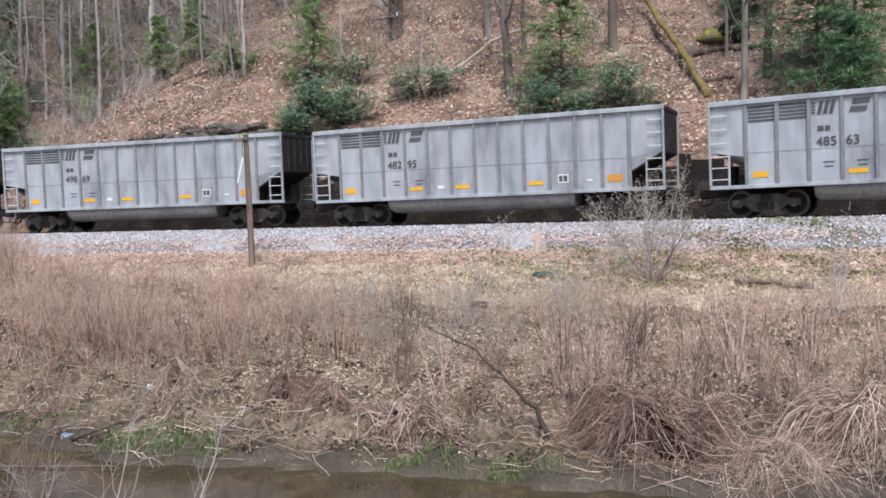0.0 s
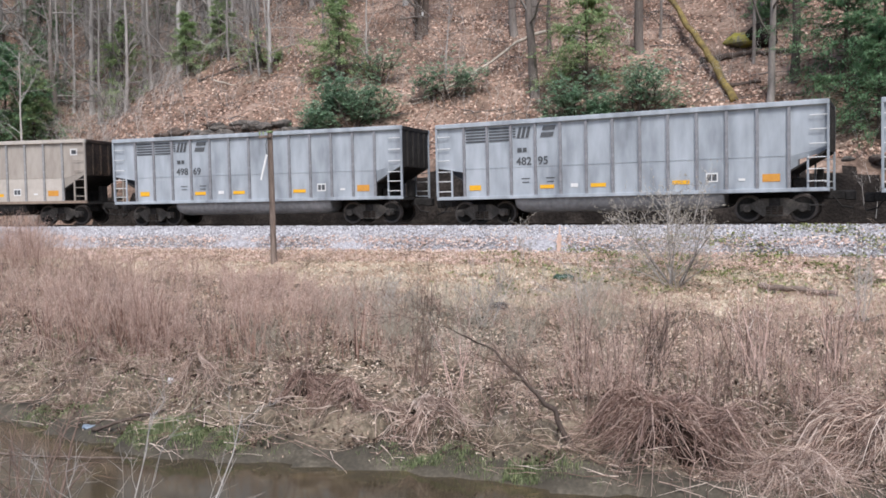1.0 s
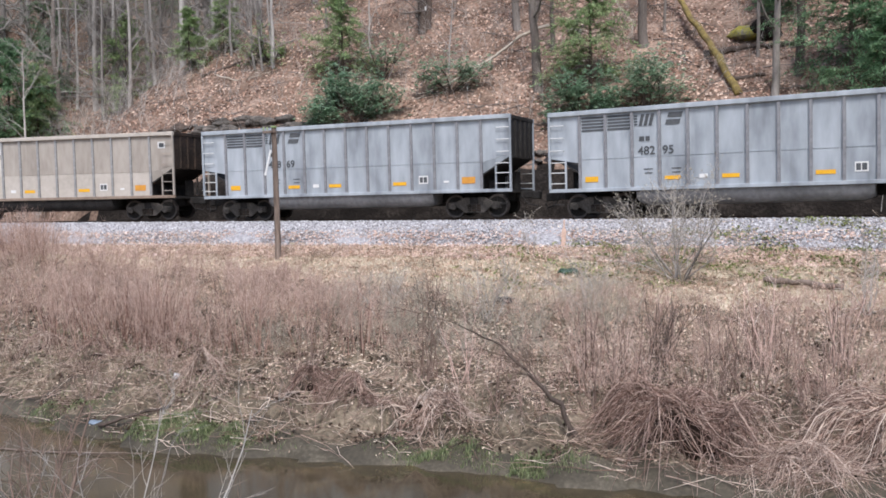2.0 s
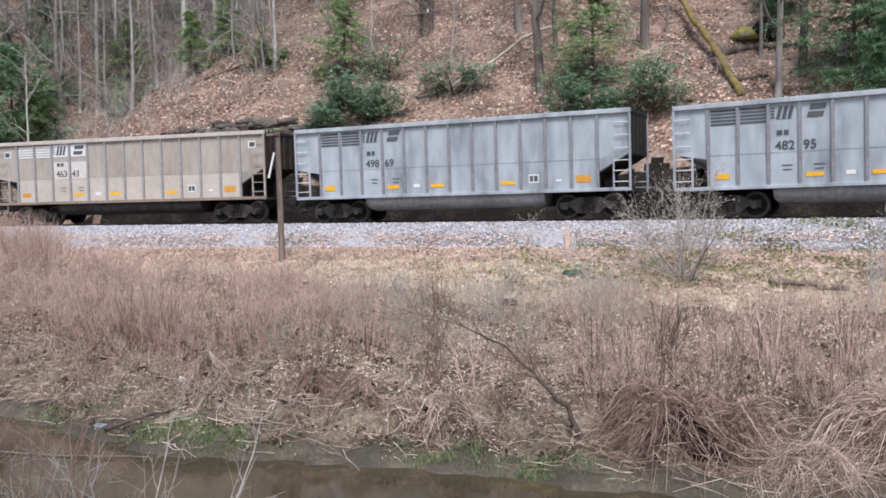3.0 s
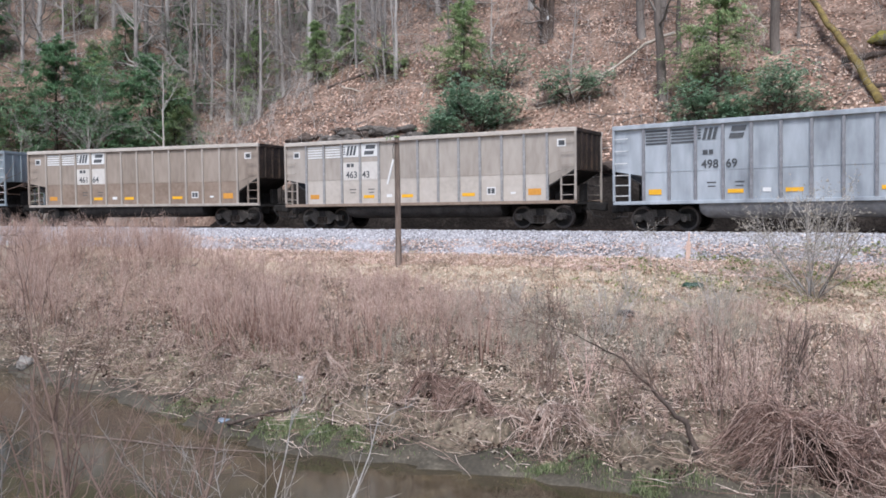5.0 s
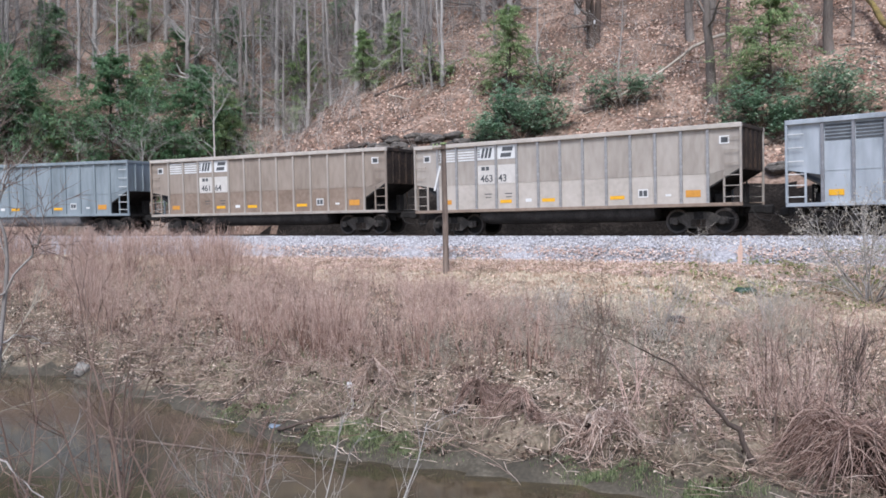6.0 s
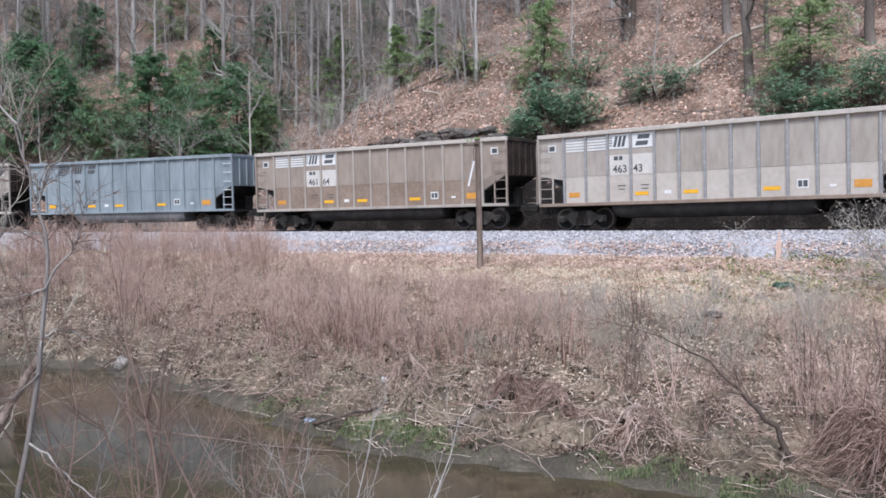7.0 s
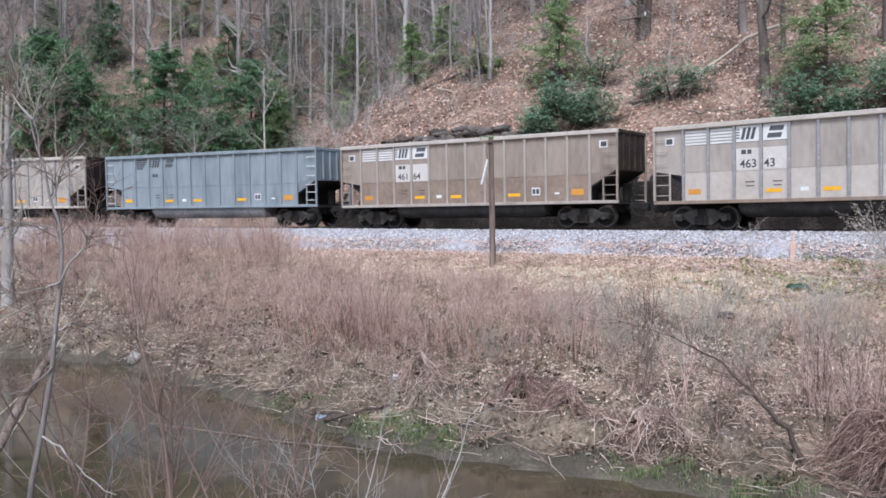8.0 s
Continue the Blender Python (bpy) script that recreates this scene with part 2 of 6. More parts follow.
def tubes(P, R, sides=3):
    """P (n, k, 3) centre lines, R (n, k) radii; returns verts and quads."""
    P, R = np.asarray(P, float), np.asarray(R, float)
    n, k, _ = P.shape
    d = P[:, -1] - P[:, 0]
    d /= np.linalg.norm(d, axis=1, keepdims=True) + 1e-9
    ref = np.where(np.abs(d[:, 2:3]) > 0.8, [[1.0, 0, 0]], [[0, 0, 1.0]])
    u = np.cross(d, ref)
    u /= np.linalg.norm(u, axis=1, keepdims=True) + 1e-9
    v = np.cross(d, u)
    a = np.arange(sides) * 2 * np.pi / sides
    ring = u[:, None, :] * np.cos(a)[None, :, None] + v[:, None, :] * np.sin(a)[None, :, None]
    verts = (P[:, :, None, :] + ring[:, None] * R[:, :, None, None]).reshape(-1, 3)
    base = (np.arange(n) * k * sides)[:, None, None] + (np.arange(k - 1) * sides)[None, :, None]
    s0, s1 = np.arange(sides), (np.arange(sides) + 1) % sides
    q = np.stack([base + s0, base + s1, base + s1 + sides, base + s0 + sides], -1).reshape(-1, 4)
    return verts, q


def join(parts):
    vs, fs, o = [], [], 0
    for v, f in parts:
        if len(v):
            vs.append(v), fs.append(f + o)
            o += len(v)
    return np.concatenate(vs), np.concatenate(fs)


def quads(C, U, V):
    """Flat quads round centres C with half axes U, V."""
    verts = np.stack([C - U - V, C + U - V, C + U + V, C - U + V], 1).reshape(-1, 3)
    return verts, np.arange(len(C) * 4).reshape(-1, 4)


def leaves(C, U, V):
    """Leaf diamonds: pointed along U, half width V."""
    verts = np.stack([C - U, C - V, C + U, C + V], 1).reshape(-1, 3)
    return verts, np.arange(len(C) * 4).reshape(-1, 4)


def unit(rng, n):
    a = rng.normal(size=(n, 3))
    return a / np.linalg.norm(a, axis=1, keepdims=True)


def thing(name, m, label, category, group="", kind=""):
    ob = new(name)
    ob.matrix_basis = m
    ob.empty_display_size = 0.3
    return tagged(ob, label, category, group, kind)


def put(name, me, parent=None, label="", m=None):
    ob = new(name, me)
    if parent:
        ob.parent = parent
    if m is not None:
        ob.matrix_basis = m
    return tagged(ob, label)


def part(name, bm, material, parent, label="", m=None):
    """Links a bmesh as one mesh object under a thing or a part."""
    me = bpy.data.meshes.new(name)
    bm.to_mesh(me)
    bm.free()
    me.materials.append(material)
    return put(name, me, parent, label, m)


def box(bm, x0, x1, y0, y1, z0, z1, bevel=0.0):
    b = bmesh.new() if bevel else bm
    vs = [b.verts.new(p) for p in ((x0, y0, z0), (x1, y0, z0), (x1, y1, z0), (x0, y1, z0), (x0, y0, z1), (x1, y0, z1), (x1, y1, z1), (x0, y1, z1))]
    for f in ((3, 2, 1, 0), (4, 5, 6, 7), (0, 1, 5, 4), (1, 2, 6, 5), (2, 3, 7, 6), (3, 0, 4, 7)):
        b.faces.new([vs[i] for i in f])
    if bevel:
        bmesh.ops.bevel(b, geom=b.edges[:], offset=bevel, segments=1, affect="EDGES")
        me = bpy.data.meshes.new("tmp")
        b.to_mesh(me)
        b.free()
        bm.from_mesh(me)
        bpy.data.meshes.remove(me)
    return bm


def prism(bm, outline, y0, y1):
    """A plate with its outline in x, z between two y."""
    a = [bm.verts.new((x, y0, z)) for x, z in outline]
    b = [bm.verts.new((x, y1, z)) for x, z in outline]
    bm.faces.new(a)
    bm.faces.new(b[::-1])
    for i in range(len(a)):
        j = (i + 1) % len(a)
        bm.faces.new((a[j], a[i], b[i], b[j]))
    bmesh.ops.recalc_face_normals(bm, faces=bm.faces[:])
    return bm


def rod(bm, points, r, sides=6):
    v, f = tubes(np.array([points], float), np.full((1, len(points)), r), sides)
    vs = [bm.verts.new(p) for p in v]
    for q in f:
        bm.faces.new([vs[i] for i in q])
    n = len(points)
    bm.faces.new(vs[:sides][::-1])
    bm.faces.new(vs[(n - 1) * sides:])
    return bm


def lathe(bm, profile, segs=24, cap=True):
    """Turns (radius, y) round the y axis."""
    rings = []
    for r, y in profile:
        rings.append([bm.verts.new((r * math.cos(2 * math.pi * i / segs), y, r * math.sin(2 * math.pi * i / segs))) for i in range(segs)])
    for a, b in zip(rings, rings[1:]):
        for i in range(segs):
            j = (i + 1) % segs
            bm.faces.new((a[i], a[j], b[j], b[i]))
    if cap:
        bm.faces.new(rings[0])
        bm.faces.new(rings[-1][::-1])
    bmesh.ops.recalc_face_normals(bm, faces=bm.faces[:])
    return bm


# ---- the lie of the land ----
RAIL_Z, TRACK_Y, WATER_Z = 4.73, 36.45, 0.2
BEND, LEAN, SHIFT, GRADE, CANT = 0.00818, -0.0908, -1.4146, -0.006, 2.04


def on_track(u):
    """Place of the track's middle line u metres along: a steady bend round the creek."""
    q = np.asarray(u, float) + 12
    x, y = np.sin(BEND * q) / BEND, -(1 - np.cos(BEND * q)) / BEND
    return -12 + x * math.cos(LEAN) - y * math.sin(LEAN), TRACK_Y + SHIFT + x * math.sin(LEAN) + y * math.cos(LEAN)


TRACK_U = np.arange(-130, 61, 1.0)
TRACK_LINE = np.stack(on_track(TRACK_U), 1)
TRACK_OFF = TRACK_LINE[:, 1] - TRACK_Y


def across(x, y):
    """y measured as if the track were straight."""
    return y - np.interp(x, TRACK_LINE[:, 0], TRACK_OFF) * np.clip((y - 18) / 12, 0, 1)


def hill_off(x):
    """How far the foot of the hill lies off its mean line."""
    return -1.063 - 0.0233 * x - 0.00385 * np.clip(-20 - x, 0, 90) ** 2


EDGE_X = [-200, -60, -40, -32, -27, -24, -21, -18.2, -16.6, -15, -11.7, -10.5, -7.7, -5.0, -3.3, 0, 4, 10, 40, 200]
EDGE_Y = [-60, 2, 13, 15.8, 18.0, 18.4, 17.3, 16.7, 16.1, 15.4, 14.3, 13.8, 14.1, 14.3, 14.0, 13.9, 13.3, 11.5, 2, -60]


def wave(x, y, s):
    return (np.sin(x * 1.3 * s + 1.7 * np.sin(y * 0.7 * s)) + np.sin(y * 1.7 * s + 1.3 * np.sin(x * 0.9 * s + 2)) + np.sin((x + y) * 0.83 * s + 4)) / 3


def land(x, y):
    """Height of the ground."""
    x, y = np.asarray(x, float), np.asarray(y, float)
    e = np.interp(x, EDGE_X, EDGE_Y) + 0.25 * wave(x, 0 * x, 2.3) + 0.2 * wave(x, 0 * x, 6) + 0.07 * wave(x, 0 * x, 17)
    yh, y = y - hill_off(x), across(x, y)
    near = e - np.clip(5.6 - 1.0 * (x + 9), 5.0, 12)
    t = np.clip((y - e) / (33.2 - e), 0, 1)
    z = np.interp(t, [0, 0.03, 0.09, 0.25, 0.5, 0.72, 0.85, 1.0], [0.1, 0.42, 0.75, 1.15, 1.9, 2.7, 3.15, 3.72])
    z = z + (0.12 * wave(x, y, 1.1) + 0.09 * wave(x, y, 3.1) + 0.07 * wave(y, x, 6.3)) * np.clip(t * 12, 0, 1) * np.clip((1 - t) * 6, 0, 1)
    z = z + 0.16 * np.clip(wave(x * 1.6, y, 2.6) * 3, -1, 1) * np.clip(t * 14, 0, 1) * np.clip((0.30 - t) * 8, 0, 1)
    bed = -0.35 + 0 * z
    bank = 0.1 + np.clip((near - y) * 0.38, 0, 2.75) + 0.05 * wave(x, y, 2)
    z = np.where(y < near, bank, np.where(y < e, np.minimum(bed + np.abs(y - (near + e) / 2) ** 2 * 0.02, 0.1), z))
    z = np.where(y > 33.2, np.interp(y, [33.2, 34.9, 38.5, 39.6, 40.6], [3.72, 4.3, 4.3, 4.0, 4.2]), z)
    z = z + GRADE * np.clip(x + 12, -50, 30) * np.clip((y - 24) / 8, 0, 1)
    toe = 42.1 + 11 * np.exp(-((x + 52) / 11) ** 2) + 4 * np.exp(-((x - 25) / 14) ** 2) + 0.6 * wave(x, 0 * x, 0.4)
    up = np.maximum(yh - toe, 0)
    hill = 2.2 * (1 - np.exp(-up / 0.7)) + 0.70 * up
    hill = hill + (0.35 * wave(x, yh, 0.45) + 0.14 * wave(x, yh, 1.6)) * np.clip(up / 2, 0, 1)
    hill = 150 * np.tanh(hill / 150)
    return np.where(y > 39.0, np.maximum(z, 4.0), z) + hill


def ground():
    def axis(marks):
        return np.concatenate([np.arange(a, b, s) for a, b, s in marks])
    X = axis([(-900, -120, 30), (-120, -70, 2.5), (-70, -45, 0.6), (-45, 14, 0.3), (14, 40, 1.2), (40, 120, 8), (120, 901, 30)])
    Y = axis([(-600, -30, 30), (-30, 4, 2), (4, 12, 0.8), (12, 21, 0.2), (21, 46, 0.3), (46, 75, 0.7), (75, 140, 3), (140, 901, 30)])
    gx, gy = np.meshgrid(X, Y)
    v = np.stack([gx, gy, land(gx, gy)], -1).reshape(-1, 3)
    w, h = len(X), len(Y)
    i = (np.arange(h - 1)[:, None] * w + np.arange(w - 1)[None]).ravel()
    f = np.stack([i, i + 1, i + 1 + w, i + w], 1)
    me = mesh_np("ground", v, f, FIELD, True)
    for m in (MUD, LEAF_GROUND, SHADED_ROCK, SLOPE):
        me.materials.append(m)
    c = v[f].mean(1)
    ch = c[:, 1] - hill_off(c[:, 0])
    c[:, 1] = across(c[:, 0], c[:, 1])
    wob = 0.6 * wave(c[:, 0], c[:, 1], 2.1)
    k = np.where(ch > 41.2 + 0.3 * wob, 2, np.where((c[:, 2] < 0.5 + 0.3 * wob) & (c[:, 1] > 4), 1, 0))
    # strip behind the track: shade under and behind the cars, put into colour
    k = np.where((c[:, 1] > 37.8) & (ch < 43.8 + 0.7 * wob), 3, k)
    k = np.where((c[:, 1] > np.interp(c[:, 0], [-30, -16, -8], [31.0, 28.6, 25.8]) + wob) & (c[:, 1] < 34), 4, k)
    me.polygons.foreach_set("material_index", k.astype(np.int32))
    tagged(put("ground", me), "valley floor of weedy straw ground rising to a leaf-covered hillside", "ground", kind="structure")


ground()


def creek():
    xs = np.arange(-70, 26, 1.5)
    ys = np.arange(-2, 24, 1.3)
    gx, gy = np.meshgrid(xs, ys)
    v = np.stack([gx, gy, 0 * gx + WATER_Z], -1).reshape(-1, 3)
    w, h = len(xs), len(ys)
    i = (np.arange(h - 1)[:, None] * w + np.arange(w - 1)[None]).ravel()
    tagged(put("water", mesh_np("water", v, np.stack([i, i + 1, i + 1 + w, i + w], 1), WATER, True)), "still brown creek water below a muddy bank", "creek", kind="structure")


creek()


def along(u, z, length=0.0):
    """Pose on the track u metres along, turned with it; with a length, of a body carried on two trucks."""
    if length:
        (x0, y0), (x1, y1) = on_track(u + 1.75), on_track(u + length - 1.75)
    else:
        (x0, y0), (x1, y1) = on_track(u), on_track(u + 0.1)
    a = math.atan2(y1 - y0, x1 - x0)
    back = 1.75 if length else 0.0
    return pose(float(x0) - back * math.cos(a), float(y0) - back * math.sin(a), z + GRADE * (u + 12), CANT, 0, math.degrees(a))


def track():
    # ballast shoulder, then loose stones, ties and rails
    xs = np.arange(-92, 44, 0.5)
    prof = [(33.1, 3.62), (33.5, 3.98), (34.2, 4.36), (34.75, 4.62), (35.0, 4.66), (35.5, 4.60), (37.4, 4.63), (37.9, 4.62), (38.9, 4.25), (39.3, 3.9)]
    off = np.interp(xs, TRACK_LINE[:, 0], TRACK_OFF)
    v = np.array([[(x, y + o + 0.25 * wave(x, i * 1.0, 1.1) * (i < 2), z + 0.02 * wave(x, y, 5) + GRADE * (x + 12)) for i, (y, z) in enumerate(prof)] for x, o in zip(xs, off)]).reshape(-1, 3)
    k = len(prof)
    i = (np.arange(len(xs) - 1)[:, None] * k + np.arange(k - 1)[None]).ravel()
    me = mesh_np("ballast_bed", v, np.stack([i, i + k, i + k + 1, i + 1], 1), BALLAST_BED, True)
    # from the shoulder's top inwards the cars' shade is painted on the bed
    me.materials.append(SHADED_BED)
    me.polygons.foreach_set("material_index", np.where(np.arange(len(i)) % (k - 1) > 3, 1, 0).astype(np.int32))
    tagged(put("ballast_bed", me), "pale grey crushed stone shoulder with a track bed coloured dark as car shade", "track bed", kind="structure")
    rng = np.random.default_rng(3)
    n = 26000
    x = rng.uniform(-62, 12, n)
    y = 33.0 + 1.95 * rng.random(n) ** 0.9
    z = np.interp(y, [33.1, 33.5, 34.2, 34.75, 35.0], [3.66, 3.98, 4.36, 4.62, 4.66])
    y = y + np.interp(x, TRACK_LINE[:, 0], TRACK_OFF)
    z = np.maximum(z + GRADE * (x + 12), land(x, y))
    c = np.stack([x, y, z + 0.01], 1)
    o = np.array([(1, 0, 0), (0, 1, 0), (-1, 0, 0), (0, -1, 0), (0, 0, 1), (0, 0, -1)], float)
    r = rng.uniform(0.02, 0.055, (n, 1, 1)) * rng.uniform(0.6, 1.3, (n, 6, 1))
    a = unit(rng, n)
    b = np.cross(a, unit(rng, n))
    b /= np.linalg.norm(b, axis=1, keepdims=True)
    rot = np.stack([a, b, np.cross(a, b)], 1)
    v = (c[:, None] + np.einsum("ij,njk->nik", o, rot) * r).reshape(-1, 3)
    t = np.array([(0, 1, 4), (1, 2, 4), (2, 3, 4), (3, 0, 4), (1, 0, 5), (2, 1, 5), (3, 2, 5), (0, 3, 5)])
    tagged(put("ballast_stones", mesh_np("ballast_stones", v, (np.arange(n)[:, None, None] * 6 + t).reshape(-1, 3), BALLAST)), "loose pale grey crushed ballast stones", "ballast", kind="stuff")
    bm = box(bmesh.new(), -0.11, 0.11, -1.3, 1.3, -0.17, 0, 0.012)
    me = bpy.data.meshes.new("tie")
    bm.to_mesh(me)
    bm.free()
    me.materials.append(TIE)
    bed = thing("railway_track", pose(0, 0, RAIL_Z), "single railway track of rusty rails on dark ties", "railway track", kind="structure")
    for j in range(150):
        m = along(-65 + 0.52 * j, 0)
        put("tie", me, bed, m=Matrix.Translation((0, 0.02 * math.sin(j * 7), 0)) @ m @ Matrix.Translation((0, 0, -0.172)))
    for s in (-1, 1):
        bm = bmesh.new()
        y = s * 0.7525
        sec = [(-0.07, -0.172), (-0.07, -0.158), (-0.014, -0.14), (-0.014, -0.045), (-0.036, -0.04), (-0.036, -0.004), (-0.03, 0), (0.03, 0), (0.036, -0.004), (0.036, -0.04), (0.014, -0.045), (0.014, -0.14), (0.07, -0.158), (0.07, -0.172)]
        last = None
        for u in np.arange(-100, 50, 1.5):
            m = along(u, 0)
            ring = [bm.verts.new(m @ Vector((0, y + a, b))) for a, b in sec]
            if last:
                for i in range(len(sec)):
                    j = (i + 1) % len(sec)
                    bm.faces.new((last[i], last[j], ring[j], ring[i]))
            last = ring
        bmesh.ops.recalc_face_normals(bm, faces=bm.faces[:])
        part("rail", bm, RAIL_STEEL, bed)


track()


# ---- the train ----
BODY, TOP, SILL, HALF = 14.45, 4.0, 1.12, 1.57
RIBS = [1.24 + 0.9975 * i for i in range(13)]


def letters(text, size, material, parent, x, z, y, name="number"):
    cu = bpy.data.curves.new(name, "FONT")
    cu.body, cu.size, cu.extrude, cu.align_x = text, size, 0.002, "CENTER"
    cu.offset = 0.006
    tmp = bpy.data.objects.new(name, cu)
    me = bpy.data.meshes.new_from_object(tmp)
    bpy.data.objects.remove(tmp)
    me.materials.append(material)
    return put(name, me, parent, m=pose(x, y, z, 90, 0, 0))


def wheelset_mesh():
    bm = bmesh.new()
    for s in (-1, 1):
        y = s * 0.7525
        prof = [(0.06, -0.10), (0.10, -0.10), (0.12, -0.03), (0.36, -0.045), (0.38, -0.066), (0.457, -0.066), (0.46, 0.04), (0.485, 0.055), (0.485, 0.075), (0.38, 0.07), (0.36, 0.0), (0.12, 0.03), (0.06, 0.08)]
        lathe(bm, [(r, y - s * q) for r, q in prof] if s > 0 else [(r, y + q) for r, q in prof], 28)
    lathe(bm, [(0.085, -1.05), (0.085, 1.05)], 12)
    me = bpy.data.meshes.new("wheelset")
    bm.to_mesh(me)
    bm.free()
    me.materials.append(GRIME)
    me.materials.append(TREAD)
    for p in me.polygons:
        c = p.center
        r = math.hypot(c.x, c.z)
        p.material_index = 1 if r > 0.40 else 0
    return me


WHEELSET = wheelset_mesh()


def truck(parent, x):
    """A three-piece freight truck: two side frames, bolster, springs and two wheelsets."""
    t = new("truck")
    t.parent, t.matrix_basis = parent, pose(x, 0, 0)
    for s in (-1, 1):
        y = s * 1.02
        bm = bmesh.new()
        prism(bm, [(-1.12, 0.36), (-1.12, 0.60), (-0.75, 0.64), (-0.42, 0.80), (0.42, 0.80), (0.75, 0.64), (1.12, 0.60), (1.12, 0.36), (0.70, 0.42), (0.40, 0.20), (-0.40, 0.20), (-0.70, 0.42)], y - 0.07, y + 0.07)
        for q in (-0.89, 0.89):
            lathe_bm = bmesh.new()
            lathe(lathe_bm, [(0.13, y + s * 0.06), (0.13, y + s * 0.13), (0.07, y + s * 0.15)], 14)
            bmesh.ops.translate(lathe_bm, verts=lathe_bm.verts[:], vec=(q, 0, 0.457))
            tmp = bpy.data.meshes.new("tmp")
            lathe_bm.to_mesh(tmp)
            lathe_bm.free()
            bm.from_mesh(tmp)
            bpy.data.meshes.remove(tmp)
        part("side_frame", bm, TRUCK, t)
        bm = bmesh.new()
        for q in (-0.2, 0, 0.2):
            for k in range(4):
                box(bm, q - 0.075, q + 0.075, y + s * 0.08 - 0.06, y + s * 0.08 + 0.06, 0.27 + k * 0.07, 0.305 + k * 0.07, 0.012)
        part("spring_nest", bm, RUST, t)
    part("bolster", box(bmesh.new(), -0.2, 0.2, -1.1, 1.1, 0.52, 0.82, 0.03), GRIME, t)
    made = []
    for q in (-0.89, 0.89):
        w = put("wheelset", WHEELSET, t, "dark steel wheels with worn bright rims", pose(q, 0, 0.457))
        made.append((w, q))
    return made


WHEELS, CARS = [], []


def rail_car(offset, paint, end_mat, dark_marks, number, label, sill_mat, blue=False, dusty=False, lower=None):
    car = thing("coal_gondola", pose(0, TRACK_Y, RAIL_Z), label, "railway wagon", "coal train cars")
    CARS.append((car, offset))
    rib = GREY_RIB if not (dusty or blue) else BLUE_PAINT if blue else PALE_RIB if paint is TAN_PAINT else TAN_PAINT
    # side sheets with the raised end cutaways, both sides
    for s in (-1, 1):
        y = s * (HALF - 0.06)
        bm = bmesh.new()
        prism(bm, [(1.25, SILL), (BODY - 1.25, SILL), (BODY - 1.25, SILL + 1.05), (BODY - 0.03, SILL + 1.36), (BODY - 0.03, TOP - 0.1), (0.03, TOP - 0.1), (0.03, SILL + 1.16), (1.25, SILL + 0.95)], y - 0.02, y + 0.02)
        part("side_wall", bm, paint, car)
        bm = box(bmesh.new(), 0, BODY, s * HALF - 0.07, s * HALF + 0.09, TOP - 0.17, TOP, 0.015)
        part("top_chord", bm, paint if not dusty else PALE_TAN, car)
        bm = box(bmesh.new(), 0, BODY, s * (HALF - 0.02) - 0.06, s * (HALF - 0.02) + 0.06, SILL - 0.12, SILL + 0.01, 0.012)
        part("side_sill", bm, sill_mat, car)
        for x in RIBS:
            bm = bmesh.new()
            prism(bm, [(-0.05, 0), (0.05, 0), (0.05, TOP - 0.17 - SILL - 0.012), (-0.05, TOP - 0.17 - SILL - 0.012)], -0.045, 0.045)
            ob = part("side_rib", bm, rib, car, m=pose(x, s * (HALF - 0.01), SILL + 0.012))
        if lower:
            for a, b in zip(RIBS, RIBS[1:]):
                part("lower_sheet", box(bmesh.new(), a + 0.052, b - 0.052, min(y + s * 0.0205, y + s * 0.027), max(y + s * 0.0205, y + s * 0.027), SILL + 0.012, 2.19), lower, car)
        bm = bmesh.new()
        for a, b in zip(RIBS, RIBS[1:]):
            box(bm, a + 0.06, b - 0.06, y + s * 0.02, y + s * 0.03, 2.2, 2.225)
            for q in range(9):
                u = a + 0.1 + (b - a - 0.2) * q / 8
                box(bm, u - 0.012, u + 0.012, y + s * 0.03, y + s * 0.042, 2.2, 2.225)
        part("rivet_seam", bm, paint, car)
        # corner posts, steps and grab irons
        for e, d in ((0.04, 1), (BODY - 0.04, -1)):
            bm = box(bmesh.new(), e - 0.04, e + 0.04, s * HALF - 0.07 , s * HALF + 0.035, SILL + 0.012, TOP - 0.175, 0.01)
            part("corner_post", bm, paint, car)
            bm = box(bmesh.new(), e + d * 0.62 - 0.035, e + d * 0.62 + 0.035, s * (HALF - 0.04) - 0.03, s * (HALF - 0.04) + 0.03, SILL + 0.01, SILL + 1.10, 0.008)
            part("ladder_stile", bm, paint, car)
            for z in (SILL + 0.22, SILL + 0.62, SILL + 1.0):
                part("ladder_rung", rod(bmesh.new(), [(e + d * 0.03, s * (HALF + 0.02), z), (e + d * 0.62, s * (HALF + 0.02), z)], 0.018), WHITE_MARK if not dusty else paint, car)
            for z in (SILL + 1.45, SILL + 1.92, SILL + 2.38):
                x0, x1 = e + d * 0.04, e + d * 0.56
                part("grab_iron", rod(bmesh.new(), [(x0, s * (HALF - 0.04), z), (x0, s * (HALF + 0.05), z), (x1, s * (HALF + 0.05), z), (x1, s * (HALF - 0.04), z)], 0.016), WHITE_MARK if not dusty else paint, car)
    # ends: upright sheet above, sloped sheet below
    for e, d in ((0.06, 1), (BODY - 0.06, -1)):
        bm = bmesh.new()
        box(bm, e - 0.02, e + 0.02, -HALF + 0.05, HALF - 0.05, SILL + 1.2, TOP - 0.05)
